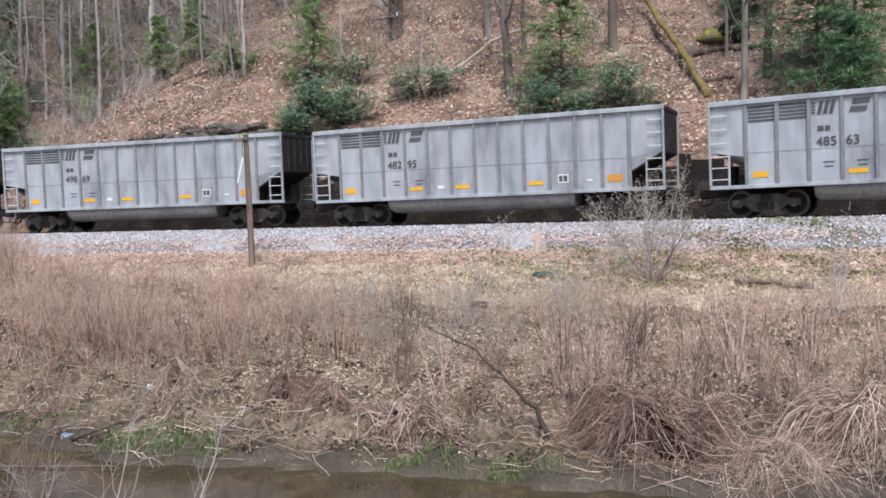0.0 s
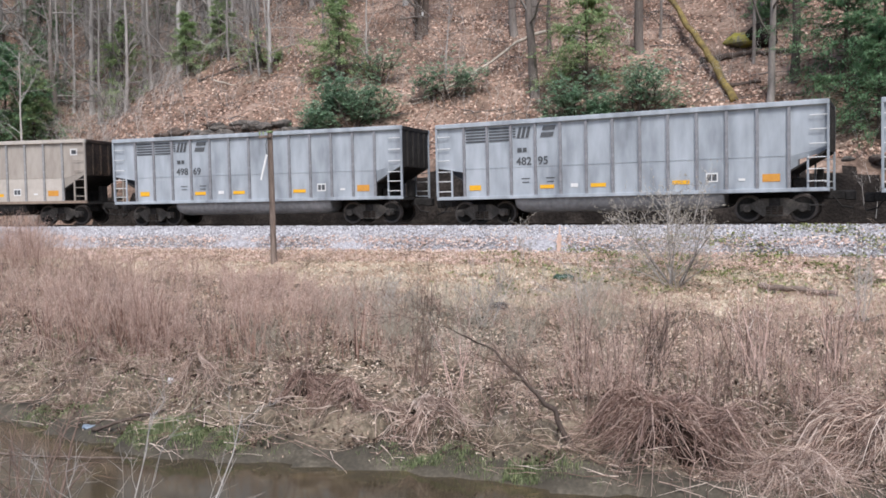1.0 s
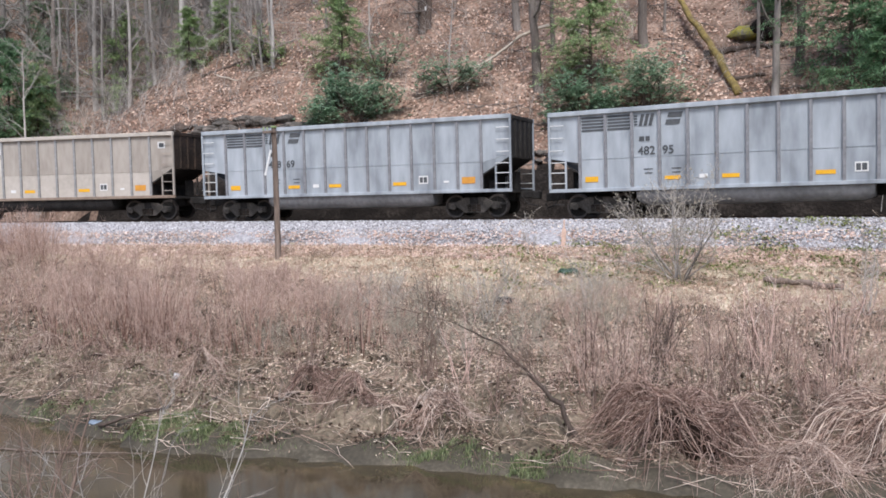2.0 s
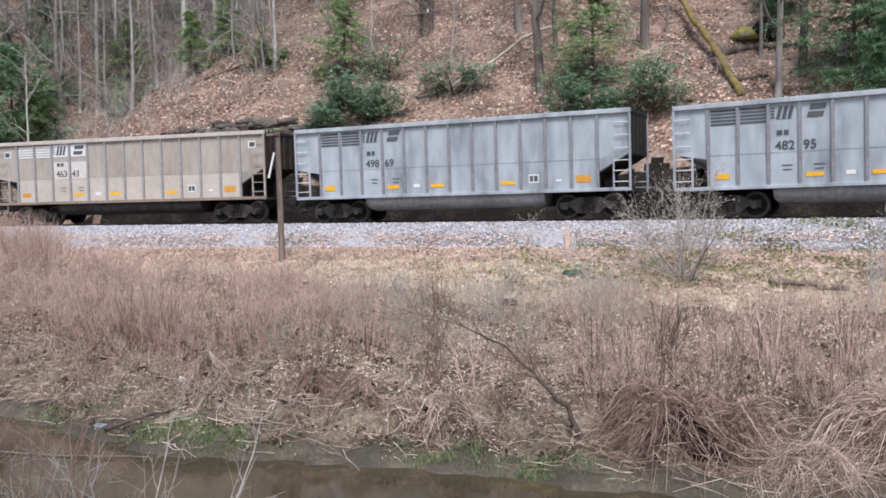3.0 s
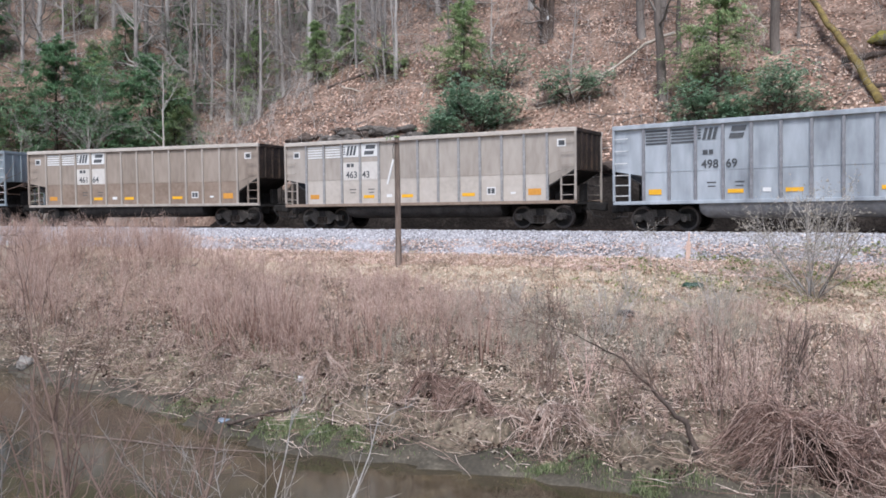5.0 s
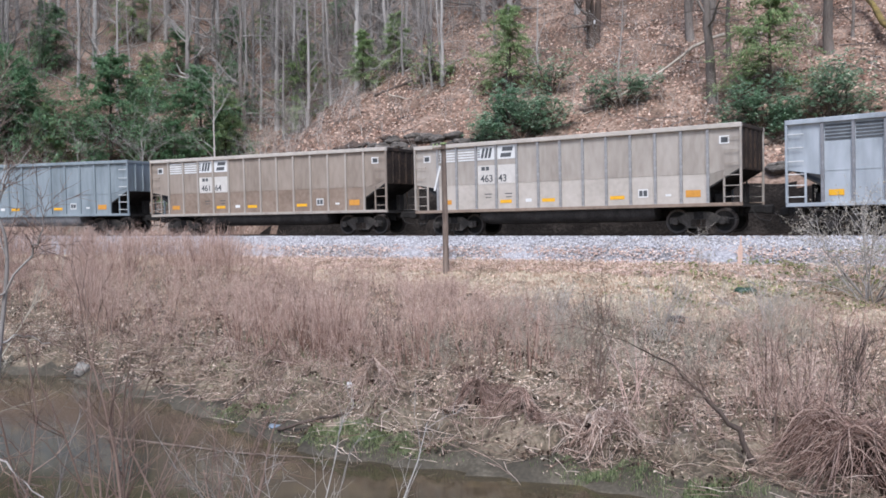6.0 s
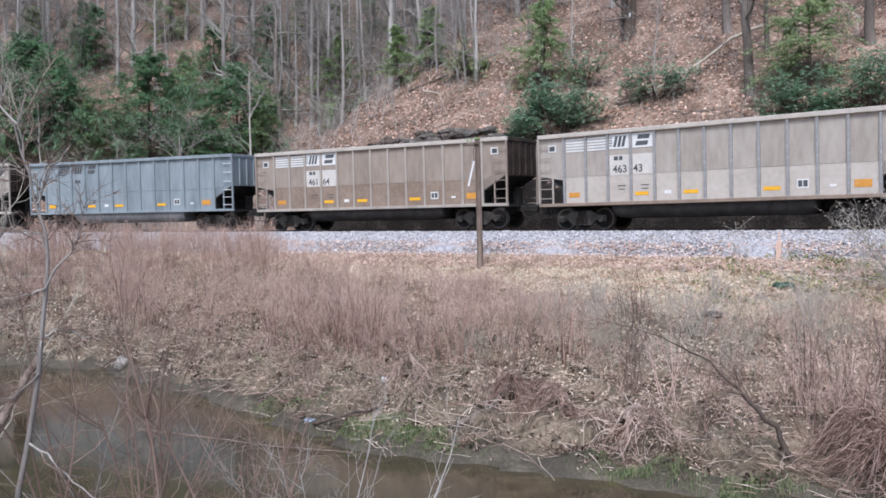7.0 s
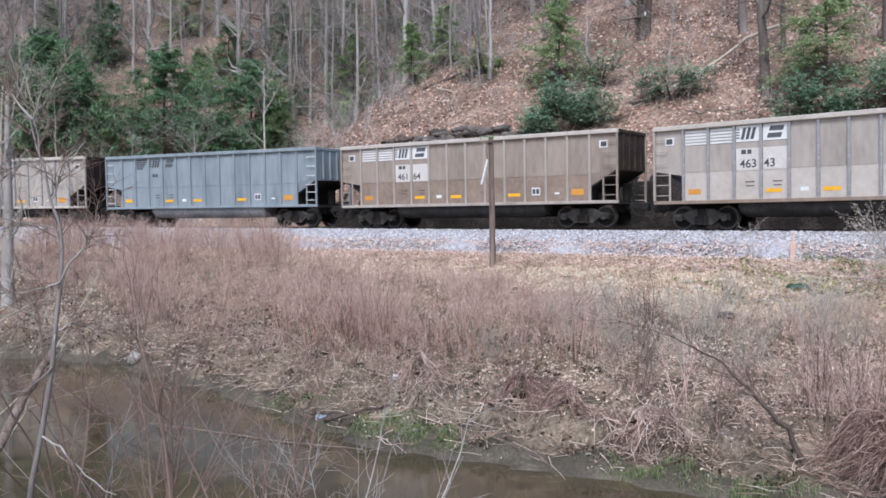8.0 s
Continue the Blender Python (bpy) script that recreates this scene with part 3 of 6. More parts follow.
        for y in (-0.95, -0.32, 0.32, 0.95):
            box(bm, min(e - d * 0.02, e - d * 0.09), max(e - d * 0.02, e - d * 0.09), y - 0.05, y + 0.05, SILL + 1.25, TOP - 0.2)
        part("end_wall", bm, end_mat, car)
        bm = bmesh.new()
        prism(bm, [(e, SILL + 1.2), (e + d * 1.22, SILL + 0.5), (e + d * 1.26, SILL + 0.54), (e + d * 0.02, SILL + 1.26)], -HALF + 0.05, HALF - 0.05)
        part("slope_sheet", bm, GRIME, car)
        part("bulkhead", box(bmesh.new(), min(e + d * 1.2, e + d * 1.24), max(e + d * 1.2, e + d * 1.24), -HALF + 0.08, HALF - 0.08, SILL - 0.1, SILL + 0.52), GRIME, car)
        part("air_reservoir", box(bmesh.new(), min(e + d * 0.75, e + d * 1.15), max(e + d * 0.75, e + d * 1.15), -0.9, -0.2, SILL - 0.03, SILL + 0.36, 0.04), GRIME, car)
        part("brake_valve", box(bmesh.new(), min(e + d * 0.25, e + d * 0.45), max(e + d * 0.25, e + d * 0.45), 0.1, 0.6, SILL - 0.03, SILL + 0.7, 0.03), GRIME, car)
        part("end_cap", box(bmesh.new(), e - 0.08, e + 0.06, -HALF + 0.06, HALF - 0.06, TOP - 0.16, TOP - 0.01, 0.012), end_mat, car)
        part("end_platform", box(bmesh.new(), min(e, e + d * 0.5), max(e, e + d * 0.5), -HALF + 0.08, HALF - 0.08, SILL - 0.16, SILL - 0.03), GRIME, car)
        bm = bmesh.new()
        box(bm, min(e - d * 0.75, e + d * 1.6), max(e - d * 0.75, e + d * 1.6), -0.16, 0.16, 0.72, 1.02, 0.03)
        box(bm, min(e - d * 0.79, e - d * 0.45), max(e - d * 0.79, e - d * 0.45), -0.2, 0.12, 0.68, 1.0, 0.04)
        part("coupler", bm, GRIME, car)
        bm = bmesh.new()
        rod(bm, [(e - d * 0.1, -0.45, 0.85), (e - d * 0.35, -0.42, 0.5), (e - d * 0.7, -0.3, 0.42), (e - d * 0.78, -0.2, 0.6)], 0.03)
        part("brake_hose", bm, GRIME, car)
        bm = bmesh.new()
        rod(bm, [(e + d * 0.1, -HALF + 0.02, SILL - 0.1), (e + d * 0.1, -HALF - 0.02, 0.55), (e + d * 0.55, -HALF - 0.02, 0.55), (e + d * 0.55, -HALF + 0.02, SILL - 0.1)], 0.022)
        part("sill_step", bm, GRIME, car)
    # floor, centre sill and the round-bottomed tubs between the trucks
    part("floor_plate", box(bmesh.new(), 1.2, BODY - 1.2, -HALF + 0.07, HALF - 0.07, SILL - 0.1, SILL - 0.02), GRIME, car)
    part("centre_sill", box(bmesh.new(), 0.3, BODY - 0.3, -0.3, 0.3, 0.62, SILL - 0.1), GRIME, car)
    for s in (-1, 1):
        bm = bmesh.new()
        sec = [(1.50, SILL - 0.13), (1.50, 0.86), (1.44, 0.66), (1.30, 0.52), (1.10, 0.46), (0.6, 0.46), (0.42, 0.60), (0.42, SILL - 0.13)]
        rows = []
        for x, k in ((3.35, 0.72), (3.5, 0.92), (3.75, 1.0), (BODY - 3.75, 1.0), (BODY - 3.5, 0.92), (BODY - 3.35, 0.72)):
            rows.append([bm.verts.new((x, s * y, SILL - 0.13 - (SILL - 0.13 - z) * k)) for y, z in sec])
        for a, b in zip(rows, rows[1:]):
            for i in range(len(sec) - 1):
                f = bm.faces.new((a[i], b[i], b[i + 1], a[i + 1]))
                f.smooth = True
        bm.faces.new(rows[0])
        bm.faces.new(rows[-1][::-1])
        bmesh.ops.recalc_face_normals(bm, faces=bm.faces[:])
        part("tub", bm, GREY_TUB if not dusty else GRIME, car, "round-bottomed grimy tub below the sill")
    for x in (1.75, BODY - 1.75):
        WHEELS.extend(truck(car, x))
    # markings on the near side, thin plates just proud of the sheet
    yf = -(HALF - 0.06) - 0.031
    mid = [0.65] + [(a + b) / 2 for a, b in zip(RIBS, RIBS[1:])] + [BODY - 0.65]

    def plate(name, x0, x1, z0, z1, material, slant=0.0, lab="", lift=0.0):
        return part(name, prism(bmesh.new(), [(x0, z0), (x1, z0), (x1 + slant, z1), (x0 + slant, z1)], yf - lift - 0.004, yf - lift), material, car, lab)

    ink = DARK_MARK
    if dusty:
        for k in (3, 4):
            plate("cleaner_patch", mid[k] - 0.43, mid[k] + 0.43, 3.22, 3.80, WHITE_MARK)
            plate("cleaner_patch", mid[k] - 0.43, mid[k] + 0.43, 2.18, 2.98, PALE_PATCH)
        for k in (0, 13):
            plate("tag_frame", mid[k] - 0.17, mid[k] + 0.2, 3.26, 3.56, WHITE_MARK)
            plate("tag_plate", mid[k] - 0.11, mid[k] + 0.14, 3.31, 3.51, DARK_MARK, lift=0.006)
    stripe = WHITE_MARK if dusty else DARK_MARK
    for k in ((2,) if blue else (1, 2)):
        for q in range(5):
            z = 3.22 + q * 0.115
            cut = 0.09 * (4 - q) if blue else 0
            plate("logo_stripe", mid[k] - 0.42, mid[k] + 0.42 - cut, z, z + 0.07, stripe)
    for q in range(4):
        plate("logo_stripe", mid[3] - 0.42, mid[3] - 0.30, 3.34 + q * 0.1, 3.385 + q * 0.1, ink, lift=0.006)
    # logo drawn as plain slanted blocks
    for k in range(3):
        plate("logo_bar", mid[3] - 0.26 + k * 0.18, mid[3] - 0.14 + k * 0.18, 3.30, 3.72, ink, 0.10, lift=0.006)
    plate("logo_bar", mid[4] - 0.30, mid[4] + 0.20, 3.30, 3.47, ink, 0.05, lift=0.006)
    plate("logo_bar", mid[4] - 0.22, mid[4] + 0.28, 3.55, 3.72, ink, 0.05, lift=0.006)
    plate("mark_bar", mid[3] - 0.24, mid[3] - 0.06, 2.77, 2.93, ink, lift=0.006)
    plate("mark_bar", mid[3] - 0.01, mid[3] + 0.14, 2.77, 2.93, ink, lift=0.006)
    if number:
        letters(number[0], 0.42, ink, car, mid[3] + 0.02, 2.28, yf - 0.008)
        letters(number[1], 0.42, ink, car, mid[4] - 0.20, 2.28, yf - 0.008)
    for k in (3, 4):
        for z, w in ((1.74, 0.17), (1.60, 0.14)):
            plate("small_print_bar", mid[k] - w + 0.08, mid[k] + w + 0.08, z, z + 0.035, ink)
    amber = DUSTY_ORANGE if dusty else YELLOW
    for k, w, h in ((1, 0.25, 0.2), (4, 0.28, 0.14), (6, 0.29, 0.14), (9, 0.30, 0.14), (12, 0.28, 0.26)):
        plate("reflector", mid[k] - w - 0.06, mid[k] + w - 0.06, 1.36, 1.36 + h, DUSTY_ORANGE if k == 12 or (dusty and k == 1) else YELLOW, lab="faded yellow reflective strip")
    plate("stencil_plate", mid[5] - 0.12, mid[5] + 0.16, 1.38, 1.52, WHITE_MARK)
    plate("stencil_frame", mid[10] - 0.2, mid[10] + 0.2, 1.40, 1.72, WHITE_MARK)
    plate("stencil_block", mid[10] - 0.16, mid[10] - 0.02, 1.45, 1.67, ink, lift=0.006)
    plate("stencil_block", mid[10] + 0.01, mid[10] + 0.16, 1.45, 1.67, ink, lift=0.006)
    plate("stencil_plate", mid[11] - 0.12, mid[11] + 0.1, 1.42, 1.50, WHITE_MARK)
    return car


GREY_L = "weathered light grey coal gondola on the track"
TAN_L = "dusty tan coal gondola on the track"
rail_car(2 * 16.18, GREY_PAINT, GRIME, True, ("485", "63"), GREY_L + " with orange marks", GREY_PAINT)
rail_car(16.18, GREY_PAINT, GRIME, True, ("482", "95"), GREY_L + " with riveted seams", GREY_PAINT)
rail_car(0.0, GREY_PAINT, GRIME, True, ("498", "69"), GREY_L + " with black markings", GREY_PAINT)
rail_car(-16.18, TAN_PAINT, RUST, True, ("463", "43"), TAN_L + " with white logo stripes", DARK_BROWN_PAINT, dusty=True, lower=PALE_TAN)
rail_car(-2 * 16.18, BROWN_PAINT, RUST, True, ("461", "64"), "dusty brown weathered steel coal gondola on the track", TAN_PAINT, dusty=True, lower=DARK_BROWN_PAINT)
rail_car(-3 * 16.18, BLUE_PAINT, BLUE_PAINT, True, None, "blue-grey steel coal gondola on the track", BLUE_PAINT, blue=True)
rail_car(-4 * 16.18, TAN_PAINT, RUST, True, None, TAN_L + " at the tail", PALE_TAN, dusty=True)


def motions():
    """The train rolls by at a steady speed and its wheels turn."""
    start, speed = -31.64, 4.5915
    for car, off in CARS:
        walk(car, [(t, along(start + off + speed * t, RAIL_Z, BODY)) for t in np.arange(0, 8.01, 0.5)])
    steps = [i * 4 / 30 for i in range(61)]
    for w, q in WHEELS:
        walk(w, [(t, pose(q, 0, 0.457, 0, math.degrees(speed * t / 0.457), 0)) for t in steps])


# ---- plants ----
def ground_at(x, y):
    return float(land(np.array([x]), np.array([y]))[0])


def grow(rng, P0, D, L, R0, k=4, curl=0.25, lift=0.0, tip=0.3):
    """Curved shoots from points P0 in directions D; returns centre lines and radii."""
    n = len(P0)
    P, d = [P0], D / np.linalg.norm(D, axis=1, keepdims=True)
    for _ in range(k - 1):
        d = d + rng.normal(0, curl, (n, 3)) + [[0, 0, lift]]
        d /= np.linalg.norm(d, axis=1, keepdims=True)
        P.append(P[-1] + d * (L / (k - 1))[:, None])
    return np.stack(P, 1), R0[:, None] * np.linspace(1, tip, k)[None]


def shoots(rng, P, R, per, lo, hi, spread, scale, lift=0.0, k=4, curl=0.25, thin=0.5, floor=0.002, tip=0.3, flat=1.0):
    """Side shoots on the centre lines P."""
    n, m, _ = P.shape
    idx = np.repeat(np.arange(n), per)
    t = rng.uniform(lo, hi, len(idx)) * (m - 1)
    i = np.minimum(t.astype(int), m - 2)
    f = (t - i)[:, None]
    p0 = P[idx, i] * (1 - f) + P[idx, i + 1] * f
    d = P[idx, i + 1] - P[idx, i]
    d /= np.linalg.norm(d, axis=1, keepdims=True) + 1e-9
    d = d + spread * unit(rng, len(idx)) * [1, 1, flat]
    length = np.linalg.norm(P[idx, -1] - P[idx, 0], axis=1) * scale * rng.uniform(0.5, 1.2, len(idx))
    r = np.maximum(R[idx, i] * thin, floor)
    return grow(rng, p0, d, length, r, k, curl, lift, tip)


def bare_tree(seed, h, r, lean=(0, 0), bark=BARK, limbs=14, low=0.25, twig=BARK, wob=0.12, reach=0.28, flare=1.5):
    """Meshes of a leafless tree: trunk, and its branches."""
    rng = np.random.default_rng(seed)
    k = 12
    s = np.linspace(0, 1, k)
    path = np.stack([lean[0] * s * h + np.cumsum(rng.normal(0, wob, k)) * (s > 0) * 0.4, lean[1] * s * h + np.cumsum(rng.normal(0, wob, k)) * (s > 0) * 0.4, s * h - 0.7 * (1 - s)], 1)
    rad = r * (1 - 0.75 * s)
    rad[0] *= flare
    s1 = 0.6 / h
    path = np.insert(path, 1, path[0] + (path[1] - path[0]) * s1 * 4, 0)
    rad = np.insert(rad, 1, r * 1.05)
    v, f = tubes(path[None], rad[None], 10)
    trunk = mesh_np("trunk", v, f, bark, True)
    P, R = path[None], rad[None]
    a = shoots(rng, P, R, limbs, low, 0.98, 1.1, reach, 0.06, 6, 0.22, 0.38, 0.012)
    b = shoots(rng, *a, 5, 0.25, 1.0, 0.9, 0.55, 0.03, 5, 0.25, 0.55, 0.008)
    c = shoots(rng, *b, 5, 0.2, 1.0, 0.8, 0.6, 0.0, 4, 0.25, 0.6, 0.006)
    v, f = join([tubes(*a, 4), tubes(*b, 3), tubes(*c, 3)])
    return trunk, mesh_np("branches", v, f, twig)


def plant_tree(name, x, y, meshes, label, turn=0.0, category="tree", group="bare hillside trees"):
    t = thing(name, pose(x, y, ground_at(x, y), 0, 0, turn), label, category, group)
    put("trunk", meshes[0], t)
    tagged(put("branchwork", meshes[1], t, "fine grey leafless branches"), kind="stuff")
    return t


def hemlock(seed, h, width, material, trunk_r=0.12, thin=1.0, bare=0.04):
    """Meshes of an evergreen: trunk, and a crown of drooping sprays with gaps."""
    rng = np.random.default_rng(seed)
    path = np.array([[[0, 0, -0.3], [0.05, 0.02, h * 0.4], [0.0, 0.05, h * 0.75], [0.03, 0, h]]])
    v, f = tubes(path, np.array([[trunk_r, trunk_r * 0.7, trunk_r * 0.4, 0.015]]), 8)
    trunk = mesh_np("trunk", v, f, DARK_BARK, True)
    big = width > 4
    n = int((112 if big else 95) * thin)
    q = (np.arange(n) + rng.random(n)) / n
    z = h * (bare + (1 - bare) * q)
    a = rng.uniform(0, 2 * np.pi, n)
    shape = 1.05 - 0.95 * q ** (1.1 if h < 7 else 1.7)
    L = width * np.clip(shape, 0.2, 1) * rng.uniform(0.5, 1.12, n) * (1 + 0.35 * np.sin(2 * a + seed) * np.sin(7 * q + seed)) + 0.12
    P0 = np.stack([0 * z, 0 * z, z], 1)
    D = np.stack([np.cos(a), np.sin(a), rng.uniform(0.0, 0.4, n) + 0.35 * q], 1)
    A = grow(rng, P0, D, L, np.full(n, 0.02), 6, 0.15, -0.10, 0.25)
    B = shoots(rng, *A, 13 if big else 10, 0.25, 1.0, 1.0, 0.30 if big else 0.34, -0.06, 3, 0.12, 0.5, 0.004, flat=0.35)
    m = len(B[0])
    idx = np.repeat(np.arange(m), 11)
    t = rng.uniform(0, 1.08, len(idx))[:, None]
    C = B[0][idx, 0] * (1 - t) + B[0][idx, -1] * t + rng.normal(0, 0.09, (len(idx), 3)) * [1, 1, 0.5]
    d = B[0][idx, -1] - B[0][idx, 0]
    d = d / (np.linalg.norm(d, axis=1, keepdims=True) + 1e-9) + 0.8 * unit(rng, len(idx)) * [1, 1, 0.2] + [0, 0, -0.12]
    d /= np.linalg.norm(d, axis=1, keepdims=True)
    w = np.cross(d, [0, 0, 1.0] + 0.35 * unit(rng, len(idx)))
    w /= np.linalg.norm(w, axis=1, keepdims=True) + 1e-9
    s = rng.uniform(0.04, 0.13, (len(idx), 1)) * (0.75 + 0.05 * h) * (1.6 if big else 1.2)
    lv = leaves(C, d * s, w * s * 0.26)
    crown = mesh_np("crown", *lv, material)
    v, f = join([tubes(*A, 3), tubes(B[0][::2], B[1][::2], 3)])
    return trunk, crown, mesh_np("limbs", v, f, DARK_BARK)


def plant_hemlock(x, y, meshes, label, turn=0.0):
    t = thing("hemlock", pose(x, y, ground_at(x, y), 0, 0, turn), label, "evergreen tree", "hillside evergreens")
    put("trunk", meshes[0], t)
    tagged(put("crown", meshes[1], t), kind="stuff")
    tagged(put("limb_frame", meshes[2], t), kind="stuff")
    return t


def rhododendron(seed, w, h, n_leaves, x, y, label, material=RHODO):
    """A broad evergreen shrub: crooked stems and whorls of long glossy leaves on uneven lobes."""
    rng = np.random.default_rng(seed)
    t = thing("rhododendron", pose(x, y, ground_at(x, y) - 0.1), label, "shrub", "hillside evergreens")
    k = 16
    D = np.stack([rng.normal(0, 0.8, k), rng.normal(0, 0.6, k), rng.uniform(0.5, 1.2, k)], 1)
    L = rng.uniform(0.55, 1.0, k) * h * 1.05
    A = grow(rng, rng.normal(0, 0.15, (k, 3)) * [1, 1, 0], D * [w / h, w / h * 0.7, 1], L * 1.15, np.full(k, 0.035), 6, 0.22, 0.05, 0.4)
    B = shoots(rng, *A, 6, 0.35, 1.0, 0.9, 0.45, 0.05, 4, 0.2, 0.5, 0.008)
    v, f = join([tubes(*A, 5), tubes(*B, 3)])
    tagged(put("stem_frame", mesh_np("stem_frame", v, f, DARK_BARK), t), kind="stuff")
    tips = np.concatenate([B[0][:, -1], B[0][:, -2], A[0][:, -1]])
    per = max(1, n_leaves // (len(tips) * 7))
    C = np.repeat(tips, per, 0) + rng.normal(0, 0.24, (len(tips) * per, 3)) * [1.2, 1.0, 0.9]
    m = len(C)
    C = np.repeat(C, 7, 0)
    a = np.tile(np.arange(7) * 0.9, m) + np.repeat(rng.uniform(0, 6, m), 7)
    d = np.stack([np.cos(a), np.sin(a), rng.uniform(-0.75, 0.35, len(a))], 1)
    d /= np.linalg.norm(d, axis=1, keepdims=True)
    wv = np.cross(d, [0, 0, 1.0])
    wv /= np.linalg.norm(wv, axis=1, keepdims=True)
    s = rng.uniform(0.075, 0.125, (len(a), 1))
    tagged(put("foliage", mesh_np("foliage", *leaves(C + d * s, d * s, wv * s * 0.42), material), t), kind="stuff")
    return t


# named trees of the near hillside: x, y, height, radius, lean x, lean y
HILL_TREES = [(-10.52, 49.48, 13, 0.30, -0.07, 0.0), (-5.0, 53.6, 17, 0.30, 0.0, 0.0), (-20.7, 58.3, 14, 0.34, -0.07, 0.0), (-20.4, 58.4, 13, 0.26, 0.06, 0.0),
              (1.96, 47.8, 15, 0.21, 0.03, 0.0), (3.24, 49.5, 16, 0.25, -0.01, 0.0), (1.25, 52.1, 12, 0.11, 0.0, 0.0), (-13.4, 56.6, 15, 0.28, -0.04, 0.0),
              (-12.6, 57.4, 14, 0.22, 0.04, 0.0), (-10.65, 53.8, 10, 0.17, 0.0, 0.0), (-4.0, 55.4, 12, 0.10, -0.01, 0.0),
              (-50.5, 63.9, 19, 0.42, -0.09, 0.0), (-52.9, 64.2, 18, 0.36, -0.03, 0.0), (-52.5, 58.5, 18, 0.24, -0.05, 0.0)]
for i, (x, y, h, r, lx, ly) in enumerate(HILL_TREES):
    plant_tree("bare_tree", x, y, bare_tree(100 + i, h, r, (lx, ly), bark=DARK_BARK if i in (2, 3) else OLD_BARK, twig=OLD_BARK if i < 11 else BARK, limbs=14, low=0.15 if i % 3 else 0.4), "leafless %s grey-barked tree on the leaf-covered slope" % ("slender" if r < 0.2 else "stout"))

blazed = [o for o in scene.objects if o.name.startswith("bare_tree")][3]
part("paint_blaze", box(bmesh.new(), -0.08, 0.08, -0.30, -0.255, 1.3, 1.55, 0.01), WHITE_MARK, blazed, "white paint blaze on the bark")

# thin young trees in the middle of the slope
CLUSTER = [(-30.6, 54.8, 10, 0.10, -0.05), (-31.8, 55.9, 11, 0.12, -0.08), (-31.96, 54.8, 9, 0.10, -0.04), (-30.4, 54.6, 12, 0.14, 0.0), (-31.1, 54.4, 9, 0.09, -0.1),
           (-25.2, 54.0, 8, 0.07, 0.02), (-23.0, 54.5, 9, 0.07, -0.02), (-33.6, 58.2, 12, 0.12, 0.02), (-35.4, 57.2, 11, 0.10, 0.0), (-28.2, 58.5, 11, 0.10, 0.03), (-16.8, 52.0, 6, 0.06, 0.05), (-44.5, 60.5, 13, 0.18, -0.06), (-46.8, 62.6, 15, 0.22, -0.03), (-42.4, 61.5, 13, 0.16, 0.04)]
for i, (x, y, h, r, lx) in enumerate(CLUSTER):
    plant_tree("young_tree", x, y, bare_tree(300 + i, h, r, (lx, 0), limbs=12, low=0.12, wob=0.1, reach=0.34), "slender leafless young tree among dead leaves", group="young hillside trees")

# forest up the slope and along the far side of the ravine: a few kinds, many trees
rngf = np.random.default_rng(11)
KINDS = [bare_tree(500 + i, h, r, (lx, 0), limbs=20, low=0.1, reach=0.32) for i, (h, r, lx) in enumerate([(15, 0.2, 0.02), (17, 0.26, -0.03), (13, 0.14, 0.04), (11, 0.11, -0.05), (16, 0.17, 0.0), (9, 0.08, 0.06)])]
spots = []
while len(spots) < 215:
    left = rngf.random() < 0.8
    x, y = (rngf.uniform(-98, -36), rngf.uniform(53, 90)) if left else (rngf.uniform(-38, 14), rngf.uniform(63, 82))
    if x < -66:
        y -= 14
    if all((x - a) ** 2 + (y - b) ** 2 > 2.6 for a, b in spots) and not (x > -62 and y < 58):
        spots.append((x, y))
for i, (x, y) in enumerate(spots):
    plant_tree("forest_tree", x, y, KINDS[i % 6], "leafless grey forest tree on the steep hillside", rngf.uniform(0, 360), group="forest trees")

# small dead trees in front of the hemlocks
for i, (x, y, h, r) in enumerate([(-52.5, 47.2, 8.5, 0.09), (-57.5, 45.2, 8.0, 0.08), (-63.0, 42.6, 7.5, 0.08), (-49.0, 51.5, 9.5, 0.11)]):
    plant_tree("dead_tree", x, y, bare_tree(400 + i, h, r, (0.02, 0), TWIG, 16, 0.25, TWIG, 0.1, 0.42), "small dead pale-grey tree before dark hemlocks", 60 * i, group="dead trees")

